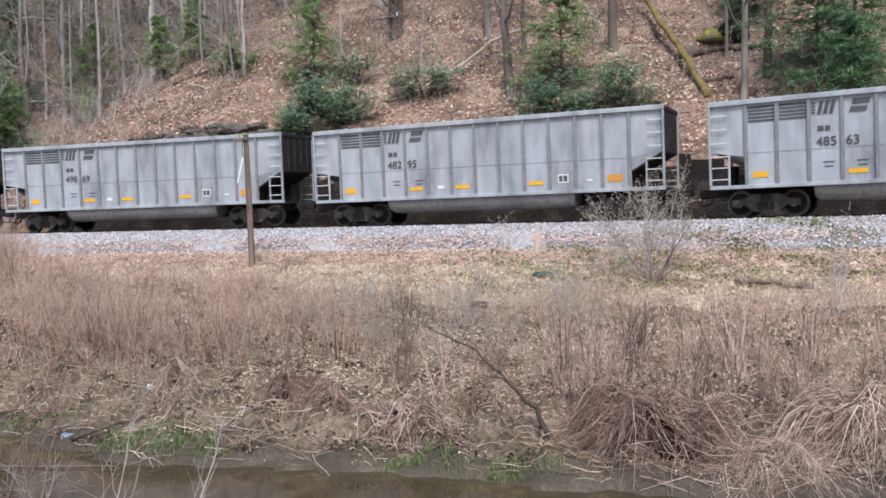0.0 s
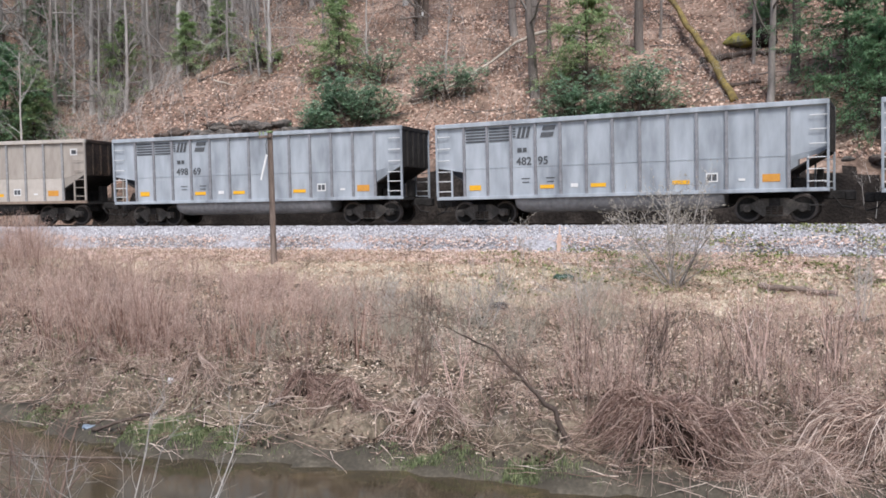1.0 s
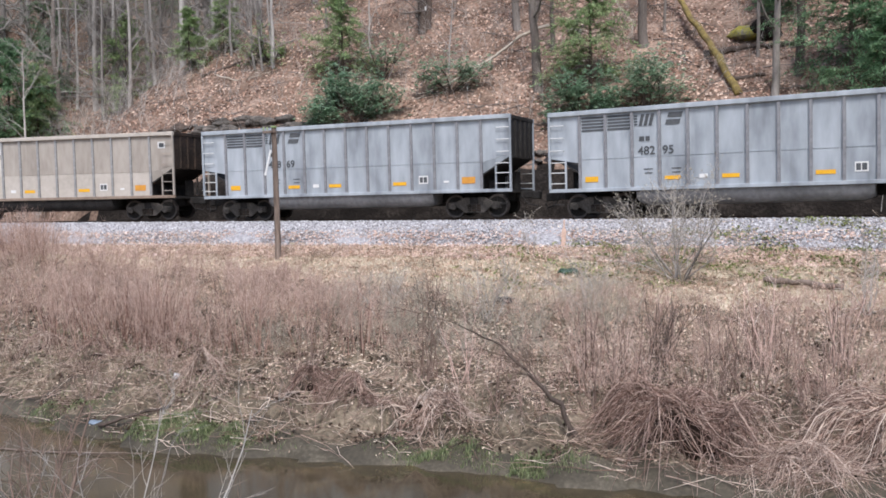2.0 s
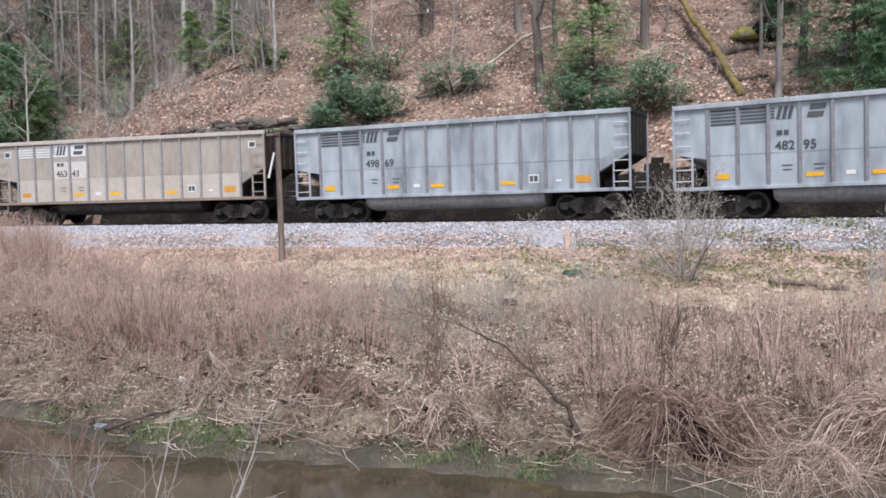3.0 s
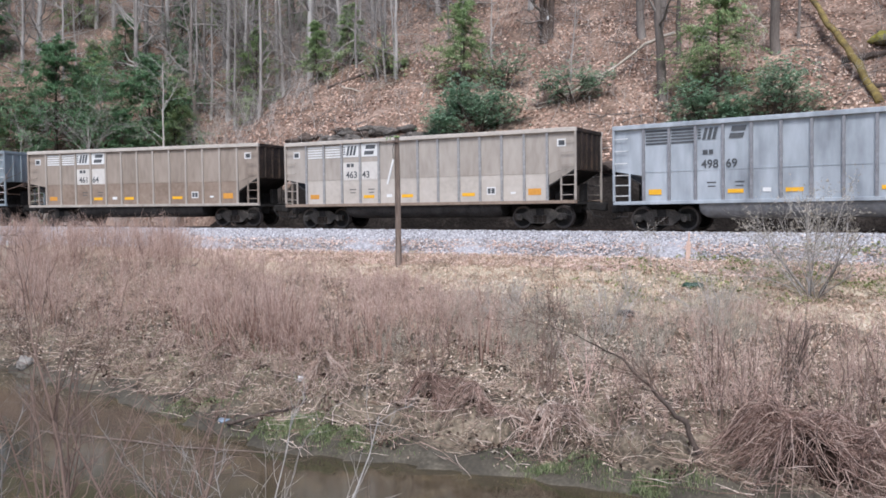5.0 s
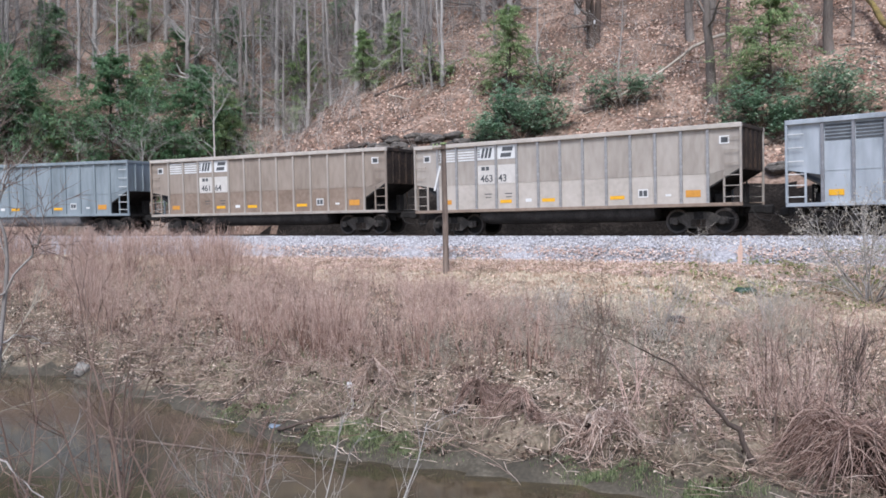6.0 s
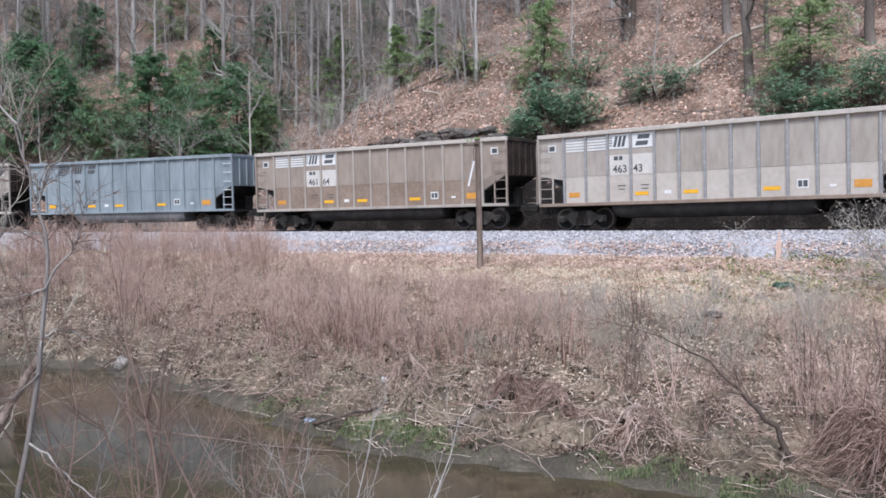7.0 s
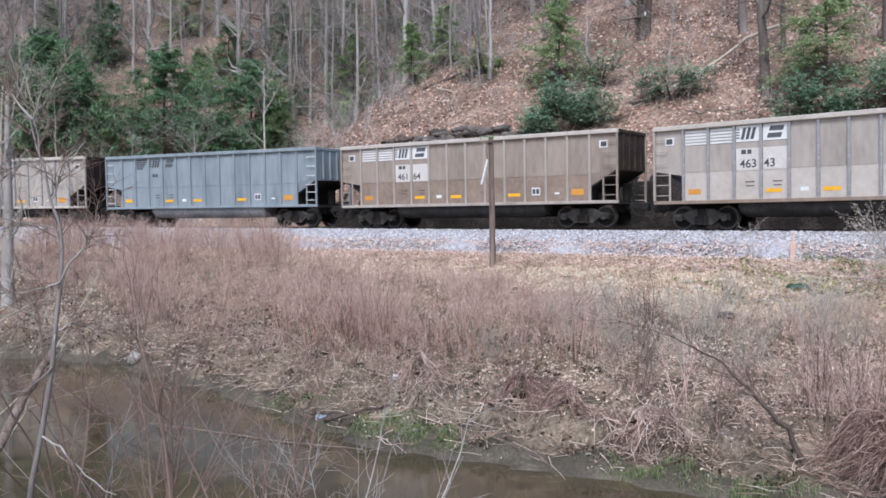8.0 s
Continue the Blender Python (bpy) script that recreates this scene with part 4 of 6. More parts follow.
# evergreens
HEMS = [(-24.2, 52.4, 5.6, 3.2, NEEDLE_PALE, "thin young pale-green hemlock on the leafy slope"), (-7.6, 49.4, 6.3, 3.6, NEEDLE_PALE, "young pale-green hemlock behind an evergreen shrub"),
        (6.6, 44.9, 5.2, 3.0, NEEDLE, "low bushy hemlock on the bank above the track"), (5.6, 47.9, 8.0, 3.4, NEEDLE, "bushy green hemlock beside bare trunks"), (7.6, 49.5, 8.0, 2.6, NEEDLE, "bushy green hemlock beside bare trunks"), (-38.7, 56.8, 4.6, 1.9, NEEDLE_PALE, "young pale-green hemlock on the slope's shoulder"),
        (-36.6, 58.2, 4.6, 1.7, NEEDLE_PALE, "young pale-green hemlock on the slope's shoulder"), (-59.0, 49.8, 8.6, 6.4, NEEDLE, "large dark hemlock at the mouth of the ravine"), (-64.8, 45.0, 7.2, 5.4, NEEDLE, "large dark hemlock at the mouth of the ravine"),
        (-53.6, 54.4, 8.2, 5.8, NEEDLE, "dark drooping hemlock in the ravine"), (-51.0, 54.6, 6.5, 2.4, NEEDLE_PALE, "pale drooping hemlock in the ravine"), (-67.0, 44.6, 8.0, 6.0, NEEDLE, "large dark hemlock at the foot of the hill"),
        (-72.0, 47.0, 6.0, 4.4, NEEDLE, "large dark hemlock at the foot of the hill"), 
        (2.6, 55.5, 7.0, 1.6, NEEDLE, "young green hemlock by a mossy rock")]
for i, (x, y, h, w, m, lab) in enumerate(HEMS):
    plant_hemlock(x, y, hemlock(700 + i, h, w, m, 0.03 + 0.014 * h, 1.0 + 0.22 * max(0, h - 5)), lab, 40 * i)
SMALL = [hemlock(760 + i, h, w, NEEDLE_PALE if i % 3 else NEEDLE, 0.09, 1.0) for i, (h, w) in enumerate([(6.2, 2.9), (4.6, 2.4), (7.4, 2.4), (5.2, 3.2)])]
for i, (x, y) in enumerate([(-57, 46.5), (-62.5, 46), (-67, 41.5), (-72, 42.5), (-53, 51), (-61, 55.5), (-47, 60), (-55, 60), (-70, 53), (-78, 52), (-68.2, 60.3), (-61.2, 59.3), (-58.9, 64.1), (-59.1, 69.8), (-54.9, 69.7), (-53.8, 74.8), (-71.2, 52.8)]):
    plant_hemlock(x, y, SMALL[i % 4], "young hemlock under bare forest trees", 50 * i)
rhododendron(21, 3.2, 2.7, 9000, -21.0, 47.2, "broad glossy dark-green rhododendron on the bank above the track")
rhododendron(27, 2.0, 2.2, 6000, -22.4, 49.0, "glossy dark-green rhododendron below a young hemlock")
rhododendron(22, 2.2, 2.1, 4200, -15.9, 49.8, "straggly thin rhododendron among dead leaves")
rhododendron(23, 1.3, 2.2, 2400, -21.3, 52.5, "straggly thin rhododendron among dead leaves")
rhododendron(24, 3.0, 2.2, 8500, -7.4, 46.6, "low broad rhododendron on the bank above the track")
rhododendron(25, 1.8, 2.8, 5500, -4.4, 47.0, "upright glossy rhododendron beside a bare trunk")
rhododendron(26, 2.2, 1.8, 4200, -31.6, 55.6, "low grey-green evergreen shrub under young trees", NEEDLE_PALE)


def fallen_log(name, pts, r0, r1, material, label, sides=10, lift=0.0, seed=1):
    rng = np.random.default_rng(seed)
    p = np.array(pts, float)
    s = np.linspace(0, len(p) - 1, 14)
    q = np.stack([np.interp(s, np.arange(len(p)), p[:, i]) for i in range(3)], 1)
    q[1:-1] += rng.normal(0, r0 * 0.25, (12, 3))
    q[:, 2] += lift
    c = q.mean(0)
    v, f = tubes((q - c)[None], np.linspace(r0, r1, 14)[None] * rng.uniform(0.85, 1.15, (1, 14)), sides)
    ends = [np.full((1, 3), 0) + (q - c)[0], np.full((1, 3), 0) + (q - c)[-1]]
    n = len(v)
    v = np.concatenate([v, ends[0], ends[1]])
    caps = [(n, (i + 1) % sides, i, i) for i in range(sides)] + [(n + 1, n - sides + i, n - sides + (i + 1) % sides, n - sides + (i + 1) % sides) for i in range(sides)]
    me = bpy.data.meshes.new(name)
    me.from_pydata([tuple(a) for a in v], [], [tuple(int(b) for b in a) for a in f] + [tuple(int(b) for b in a[:3]) for a in caps])
    me.materials.append(material)
    for pl in me.polygons:
        pl.use_smooth = True
    ob = put(name, me, None, m=pose(*c))
    return tagged(ob, label, name.split("_")[-1])


def on_ground(pts, dz=0.0):
    return [(x, y, ground_at(x, y) + dz) for x, y in pts]


fallen_log("mossy_log", [(0.27, 47.7, 11.0), (-0.85, 51.0, 13.7), (-2.1, 54.0, 16.2), (-3.9, 58.0, 19.4)], 0.21, 0.16, MOSS_BARK, "yellow-green mossy fallen trunk lying down the slope")
fallen_log("fallen_log", on_ground([(-1.6, 52.4), (0.4, 53.0), (3.2, 52.6)], 0.12), 0.2, 0.14, DARK_BARK, "dark rotting log on dead leaves", seed=2)
fallen_log("fallen_log", on_ground([(-0.1, 49.2), (1.6, 49.8)], 0.1), 0.15, 0.1, DARK_BARK, "dark rotting log on dead leaves", seed=3)


def fallen_branch(pts, r, label, seed):
    """A bleached limb with its side twigs, hung up on the slope."""
    rng = np.random.default_rng(seed)
    p = np.array(pts, float)
    q = np.linspace(0, len(p) - 1, 16)
    path = np.stack([np.interp(q, np.arange(len(p)), p[:, i]) for i in range(3)], 1) - p[0]
    path[1:] += np.cumsum(rng.normal(0, 0.035, (15, 3)), 0)
    path, rad = path[None], np.linspace(r, r * 0.25, 16)[None]
    t = thing("fallen_limb", pose(*p[0]), label, "limb")
    put("limb", mesh_np("limb", *tubes(path, rad, 7), PALE_WOOD, True), t)
    B = shoots(rng, path, rad, 18, 0.3, 1.0, 0.9, 0.26, 0.02, 5, 0.2, 0.5, 0.02)
    C = shoots(rng, *B, 4, 0.2, 1.0, 0.8, 0.5, 0.0, 4, 0.25, 0.6, 0.012)
    tagged(put("twig_spray", mesh_np("twig_spray", *join([tubes(*B, 4), tubes(*C, 3)]), PALE_WOOD), t), kind="stuff")


fallen_branch([(-11.1, 55.2, 17.0), (-12.5, 53.8, 16.2), (-14.0, 51.6, 14.4), (-16.2, 50.2, 13.0), (-17.4, 49.4, 12.4)], 0.12, "bleached bare limb leaning down the slope", 4)
fallen_branch([(-7.6, 56.5, 19.0), (-6.4, 54.5, 17.6), (-5.2, 53.0, 16.2)], 0.06, "pale crooked limb caught on the slope", 5)
fallen_branch([(-34.6, 54.0, 15.2), (-32.4, 53.6, 14.6), (-30.6, 53.0, 14.9)], 0.06, "pale crooked limb among young trees", 6)
fallen_log("fallen_log", on_ground([(-36.5, 55.0), (-33.8, 56.2)], 0.08), 0.12, 0.08, DARK_BARK, "dark rotting log on dead leaves", seed=5)
fallen_log("fallen_limb", on_ground([(-58, 47), (-52.5, 49.5)], 0.5), 0.1, 0.04, BARK, "grey fallen limb below the hemlocks", seed=6)


def boulder(name, x, y, sx, sy, sz, material, label, seed, sink=0.3):
    bm = bmesh.new()
    bmesh.ops.create_icosphere(bm, subdivisions=3, radius=1)
    for v in bm.verts:
        n = noise.noise(v.co * 1.1 + Vector((seed * 3.1, 0, 0))) * 0.35 + noise.noise(v.co * 3 + Vector((0, seed, 0))) * 0.12
        v.co = Vector((v.co.x * sx, v.co.y * sy, v.co.z * sz)) * (1 + n)
        v.co.z = round(v.co.z / (sz * 0.35)) * sz * 0.35 * 0.6 + v.co.z * 0.4
    me = bpy.data.meshes.new(name)
    bm.to_mesh(me)
    bm.free()
    me.materials.append(material)
    ob = put(name, me, None, m=pose(x, y, ground_at(x, y) + sz * (1 - sink) * 0.5, 0, 0, seed * 37))
    return tagged(ob, label, "rock")


LEDGE = mat("layered_ledge_rock", [(0.3, (0.05, 0.045, 0.04)), (0.5, (0.12, 0.105, 0.09)), (0.7, (0.25, 0.22, 0.19))], 1.6, fine=9, bump=1.0, dist=0.06, stretch=(1, 1, 4))
boulder("boulder", 0.7, 54.2, 1.05, 0.8, 0.5, ROCK, "moss-topped boulder on the leafy slope", 4)
boulder("boulder", 1.8, 54.3, 1.3, 0.8, 0.75, SHADED_ROCK, "dark shaded boulder beside a mossy one", 2)
boulder("boulder", -9.7, 56.4, 0.6, 0.5, 0.22, STONE, "flat grey stone among dead leaves", 3)
boulder("boulder", -21.5, 60.6, 0.7, 0.5, 0.5, DARK_BARK, "dark stone near a forked tree", 8)
rngr = np.random.default_rng(5)
for j in range(70):
    u = -34.5 + 12.5 * (j + rngr.random()) / 56 if j < 56 else rngr.uniform(2, 9) if j < 60 else rngr.uniform(-12, 2)
    y = 47.1 + rngr.uniform(-0.6, 0.9) if j < 56 else 43.5 + rngr.uniform(-0.6, 0.6)
    s = rngr.uniform(0.25, 0.75)
    boulder("ledge_rock", u, y, s * 1.25, s * 0.7, s * 0.45, LEDGE if j % 4 else DARK_BARK, "layered grey rock ledge in the cut above the track", 10 + j, 0.55)


# ---- leaf litter, straw and grass ----
def edge(x):
    return np.interp(x, EDGE_X, EDGE_Y)


def scatter_flat(name, rng, x, y, smin, smax, aspect, material, label, category, tilt=0.45, lift=0.02):
    n = len(x)
    z = land(x, y)
    e = 0.15
    nx, ny = -(land(x + e, y) - z) / e, -(land(x, y + e) - z) / e
    nrm = np.stack([nx, ny, np.ones(n)], 1) + tilt * rng.normal(size=(n, 3))
    nrm /= np.linalg.norm(nrm, axis=1, keepdims=True)
    d = np.cross(nrm, unit(rng, n))
    d /= np.linalg.norm(d, axis=1, keepdims=True)
    w = np.cross(nrm, d)
    s = rng.uniform(smin, smax, (n, 1)) * np.interp(y, [14, 24], [0.5, 1.0])[:, None]
    C = np.stack([x, y, np.maximum(z, np.interp(across(x, y), [33.1, 33.5, 34.2, 34.75], [3.62, 3.98, 4.36, 4.62], left=-9, right=-9) + GRADE * (x + 12)) + lift + 0.02 * rng.random(n)], 1)
    tagged(put(name, mesh_np(name, *leaves(C, d * s, w * s * aspect), material)), label, category, kind="stuff")


rng = np.random.default_rng(31)
n = 140000
x = rng.uniform(-66, 14, n)
y = 44.5 + 30 * rng.random(n) ** 1.3 + hill_off(x)
keep = rng.random(n) < np.clip(0.75 + 0.5 * wave(x, y, 1.9) + 0.4 * wave(y, x, 0.7), 0.15, 1)
x, y = x[keep], y[keep]
scatter_flat("leaf_litter", rng, x, y, 0.05, 0.14, 0.6, LEAF, "dry brown oak leaves covering the hillside", "leaves")
n = 95000
x = rng.uniform(-45, 12, n)
y = edge(x) + 0.3 + (32.6 - edge(x)) * rng.random(n) ** 1.25
keep = rng.random(n) < np.clip(0.75 + 0.9 * wave(x, y, 3.3) + 0.4 * wave(y, x, 1.2), 0.08, 1) * np.clip((y - edge(x) - 0.3) / 0.9, 0.08, 1)
x, y = np.concatenate([x[keep], rng.uniform(-10.5, 4, 16000)]), np.concatenate([y[keep], rng.uniform(16.6, 22.5, 16000)])
scatter_flat("straw_litter", rng, x, y, 0.02, 0.075, 0.42, PALE_LEAF, "pale dead leaves and straw on the field", "straw")
n = 30000
x = rng.uniform(-36, 10, n)
y = edge(x) + 0.5 + 7.0 * rng.random(n) ** 1.4
keep = rng.random(n) < np.clip(2.2 * wave(x, y * 1.5, 2.7) - 0.4, 0.02, 1)
scatter_flat("wet_leaves", rng, x[keep], y[keep], 0.04, 0.10, 0.6, WET_LEAF, "dark wet rotted leaves in the hollows of the bank", "leaves", 0.9, 0.06)
n = 15000
x = rng.uniform(-32, 10, n)
y = 31.2 + 2.6 * rng.random(n) ** 1.3 + np.interp(x, TRACK_LINE[:, 0], TRACK_OFF)
scatter_flat("blown_straw", rng, x, y, 0.03, 0.09, 0.4, KNOT_TWIG, "pale straw drifted over the foot of the ballast", "straw", 0.15, 0.03)
n = 8000
x = rng.uniform(-32, 10, n)
y = 31.2 + 2.8 * rng.random(n) ** 1.3 + np.interp(x, TRACK_LINE[:, 0], TRACK_OFF)
scatter_flat("blown_leaves", rng, x, y, 0.04, 0.10, 0.6, KNOT_TWIG, "brown leaves blown against the ballast", "leaves", 0.15, 0.03)


n = 20000
x = rng.uniform(-26, 11, n)
y = 24.6 + 8.2 * rng.random(n) ** 0.8 + np.interp(x, TRACK_LINE[:, 0], TRACK_OFF)
scatter_flat("slope_straw", rng, x, y, 0.03, 0.10, 0.28, DRY_GRASS, "pale flattened dead grass on the slope below the track", "grass", 0.7, 0.05)
n = 15000
x = rng.uniform(-9, 10, n)
y = rng.uniform(25.4, 31.2, n)
keep = rng.random(n) < np.clip(wave(x, y * 1.4, 1.9) * 1.6 + 0.5 * wave(y, x, 5.0) + 0.15, 0.06, 1) * np.interp(x, [-9, -3, 10], [0.3, 0.8, 1.0])
scatter_flat("ground_ivy", rng, x[keep], y[keep], 0.03, 0.07, 0.7, IVY, "low green leafy plants among the dead grass", "ground cover", 0.6, 0.08)


def grass_blades(name, rng, x, y, h0, h1, w, material, label):
    n = len(x)
    z = land(x, y)
    a = rng.uniform(0, 2 * np.pi, n)
    h = rng.uniform(h0, h1, n)
    base = np.stack([x, y, z - 0.02], 1)
    side = np.stack([np.cos(a), np.sin(a), 0 * a], 1) * w
    bend = np.stack([-np.sin(a), np.cos(a), 0 * a], 1) * (h * rng.uniform(-0.7, 0.7, n))[:, None]
    mid = base + bend * 0.3 + np.stack([0 * h, 0 * h, h * 0.6], 1)
    tip = base + bend + np.stack([0 * h, 0 * h, h], 1)
    v = np.stack([base - side, base + side, mid + side * 0.7, mid - side * 0.7, tip], 1).reshape(-1, 3)
    o = (np.arange(n) * 5)[:, None]
    f = np.concatenate([o + [0, 1, 2], o + [0, 2, 3], o + [3, 2, 4]])
    tagged(put(name, mesh_np(name, v, f, material)), label, "grass", kind="stuff")


PATCHES = [(-10.7, 14.75, 0.7, 0.28, 5600), (-9.5, 14.6, 0.6, 0.18, 3000), (-15.2, 19.6, 0.9, 0.3, 1200), (-12.6, 16.9, 0.8, 0.4, 700), (-5.0, 14.75, 0.5, 0.2, 2600), (-3.2, 14.45, 0.45, 0.16, 2400), (-14.2, 15.9, 0.6, 0.22, 2400), (-18.6, 21.0, 1.6, 0.6, 2000), (-17.4, 18.4, 1.1, 0.4, 900), (-13.4, 19.4, 2.0, 0.8, 500), (-3.0, 28.8, 1.6, 0.6, 1900), (1.6, 28.0, 1.6, 0.7, 2200), (4.5, 27.4, 1.5, 0.6, 1900), (-6.5, 28.2, 1.2, 0.4, 400), (-21, 21.5, 2.0, 0.6, 700)]
gx = np.concatenate([rng.normal(a, c, k) for a, b, c, d, k in PATCHES] + [rng.uniform(-30, 8, 2500)])
gy = np.concatenate([rng.normal(b, d, k) for a, b, c, d, k in PATCHES] + [rng.uniform(15.5, 24, 2500)])
ok = gy > edge(gx) + 0.25
grass_blades("bank_grass", rng, gx[ok], gy[ok], 0.03, 0.11, 0.007, GRASS, "short fresh green grass on the muddy bank")
n = 34000
x = rng.uniform(-34, 11, n)
y = 25.3 + 7.4 * rng.random(n) + np.interp(x, TRACK_LINE[:, 0], TRACK_OFF)
grass_blades("dry_grass", rng, x, y, 0.06, 0.20, 0.010, DRY_GRASS, "dry tan grass on the slope below the track")


# ---- dry knotweed ----
def stalk_field(name, rng, x, y, h, material, label, twigs=6, r=0.008, lean=0.12, twig_len=0.3):
    n = len(x)
    P0 = np.stack([x, y, land(x, y) - 0.03], 1)
    D = np.stack([rng.normal(0, lean, n), rng.normal(0, lean, n), np.ones(n)], 1)
    A = grow(rng, P0, D, h, r * rng.uniform(0.7, 1.4, n), 5, 0.07, 0.0, 0.35)
    B = shoots(rng, *A, twigs, 0.4, 1.0, 0.8, twig_len, 0.05, 3, 0.2, 0.6, 0.003)
    C = shoots(rng, *B, 2, 0.3, 0.9, 0.8, 0.55, 0.0, 2, 0.2, 0.8, 0.0028)
    tagged(put(name, mesh_np(name, *join([tubes(*A, 3), tubes(*B, 3), tubes(*C, 3)]), material)), label, "weeds", kind="stuff")


def patchy(x, y):
    """How densely weeds stand: patches some metres across."""
    return 0.5 + 0.5 * wave(x + 3.1, y * 1.3, 0.9) + 0.3 * wave(x, y, 2.3)


def clumped(rng, n, x0, x1, f0, f1, spread, per):
    """Clumps between fractions f0 and f1 of the way from the creek to the track."""
    cx = rng.uniform(x0, x1, n // per)
    cf = rng.uniform(f0, f1, n // per)
    x = np.repeat(cx, per) + rng.normal(0, spread, n // per * per)
    f = np.repeat(cf, per)
    y = edge(x) + f * (32.5 - edge(x)) + rng.normal(0, spread, len(x))
    return x, y


def weed_top(x, y):
    """Height that the tops of the weeds reach: tall by the ravine, low towards the slope below the track."""
    return np.interp(np.degrees(np.arctan2(-x, y)), [-10, 8, 14, 21, 29, 34, 39, 43, 60], [2.95, 2.9, 2.8, 3.0, 3.3, 3.7, 4.3, 5.2, 5.5])


def knotweed(name, rng, n, per, x0, x1, front, back, label, hi=(1.1, 2.1), spread=0.2, r=0.009, twigs=7, lean=0.1, stalk=KNOT_STALK, twig=KNOT_TWIG, reach=0.30, wild=1.0):
    """Clumps of upright dead stalks that carry a haze of fine twigs over their upper half."""
    cx = rng.uniform(x0, x1, n)
    cy = front(cx) + (back(cx) - front(cx)) * rng.random(n)
    keep = rng.random(n) < np.clip(1.25 * patchy(cx, cy) - 0.05, 0.12, 1)
    cx, cy = cx[keep], cy[keep]
    k = rng.integers(max(2, per // 2), per + per // 2, len(cx))
    c = np.repeat(np.arange(len(cx)), k)
    dx, dy = rng.normal(0, spread, len(c)), rng.normal(0, spread, len(c))
    x, y = cx[c] + dx, cy[c] + dy
    z = land(x, y)
    h = rng.uniform(*hi, len(cx))[c] * rng.uniform(0.5, 1.12, len(c))
    h = np.minimum(h, (weed_top(x, y) - z) * rng.uniform(0.6, 1.08, len(cx))[c] * rng.uniform(0.85, 1.05, len(c)))
    ok = (h > 0.22) & (y > edge(x) + 0.4)
    x, y, z, h, dx, dy = (q[ok] for q in (x, y, z, h, dx, dy))
    m = len(x)
    D = np.stack([rng.normal(0, lean, m) + dx * 0.7 * wild, rng.normal(0, lean, m) + dy * 0.5 * wild, np.ones(m)], 1)
    A = grow(rng, np.stack([x, y, z - 0.03], 1), D, h, r * rng.uniform(0.6, 1.5, m) * np.clip(h, 0.5, 1.3), 5, 0.05, 0.0, 0.4)
    tagged(put(name, mesh_np(name, *tubes(*A, 3), stalk)), label, "weeds", kind="stuff")
    B = shoots(rng, *A, twigs, 0.42, 1.0, 0.65, reach, 0.08, 3, 0.18, 0.45, 0.0032)
    C = shoots(rng, *B, 2, 0.25, 0.95, 0.7, 0.6, 0.02, 2, 0.2, 0.8, 0.0026)
    tagged(put(name + "_twigs", mesh_np(name + "_twigs", *join([tubes(*B, 3), tubes(*C, 3)]), twig)), "fine pinkish-tan twigs on the dead stalks", "weeds", kind="stuff")


def stand_front(x):
    return np.maximum(edge(x) + 1.4, np.interp(x, [-46, -30, -20, -14, -9, 10], [18, 21.2, 20.2, 19.4, 18.9, 18.4]) + 1.1 * wave(x, 0 * x, 1.7) + 0.5 * wave(x, 0 * x, 4.1))


def stand_back(x):
    return np.interp(x, [-46, -32, -24, -18, -11, 10], [32.4, 32.0, 30.0, 27.6, 25.2, 24.2])


knotweed("heap_stems", rng, 26, 7, -2.4, 1.6, lambda x: 16.1 + 0 * x, lambda x: 18.2 + 0 * x, "bare stems rising behind a collapsed heap of stalks", (0.9, 1.7), 0.16, 0.012, 6, 0.12, SAPLING)
# the large stand between creek and track, thinning out to open weedy ground
knotweed("knotweed_stand", rng, 800, 9, -46, -9.0, stand_front, stand_back, "dense reddish-brown stand of dead knotweed stalks", (0.8, 2.0), 0.3, 0.0075, 8, 0.2, reach=0.4)
knotweed("knotweed_stand", rng, 75, 10, -20, -8.0, stand_front, lambda x: stand_front(x) + 1.6, "dark-stemmed front edge of a dead knotweed stand", (1.2, 1.9), 0.16, 0.012, 5)
knotweed("ravine_knotweed", rng, 130, 9, -44, -28.0, lambda x: 27.0 + 0 * x, lambda x: 32.6 + 0 * x, "tall reddish-brown dead knotweed beside the track", (1.8, 2.9), 0.3)
knotweed("weed_stand", rng, 240, 8, -4.6, 9, lambda x: 17.0 + 0 * x, lambda x: stand_back(x) + 1.2, "sparse brown dead weed stalks on the field", (0.5, 1.6), 0.32, 0.007, 8, 0.24, reach=0.42)
knotweed("stem_clumps", rng, 34, 6, -4.6, 6, lambda x: 17.0 + 0 * x, lambda x: 20.5 + 0 * x, "dark upright clumps of bare stems", (1.1, 1.9), 0.13, 0.015, 3, 0.08, SAPLING)
knotweed("low_weeds", rng, 300, 8, -14, 10, lambda x: edge(x) + 2.2, stand_back, "low thin brown weeds among dead leaves", (0.35, 0.9), 0.28, 0.006, 6, 0.3)
knotweed("bank_weeds", rng, 230, 9, -32, -3, lambda x: edge(x) + 1.0, lambda x: stand_front(x) + 0.5, "low reddish tangled weeds on the far bank", (0.3, 0.85), 0.24, 0.007, 5, 0.45, HEAP_STALK, STALK_DEAD, 0.4)
knotweed("grey_brush", rng, 120, 7, -11.5, -2.5, lambda x: 18.6 + 0 * x, lambda x: 26.0 + 0 * x, "thin greenish-grey leafless brush", (0.6, 1.5), 0.3, 0.006, 9, 0.35, PALE_TWIG, PALE_TWIG, 0.5)
x, y = clumped(rng, 2000, -85, -36, 1.0, 3.2, 1.4, 5)
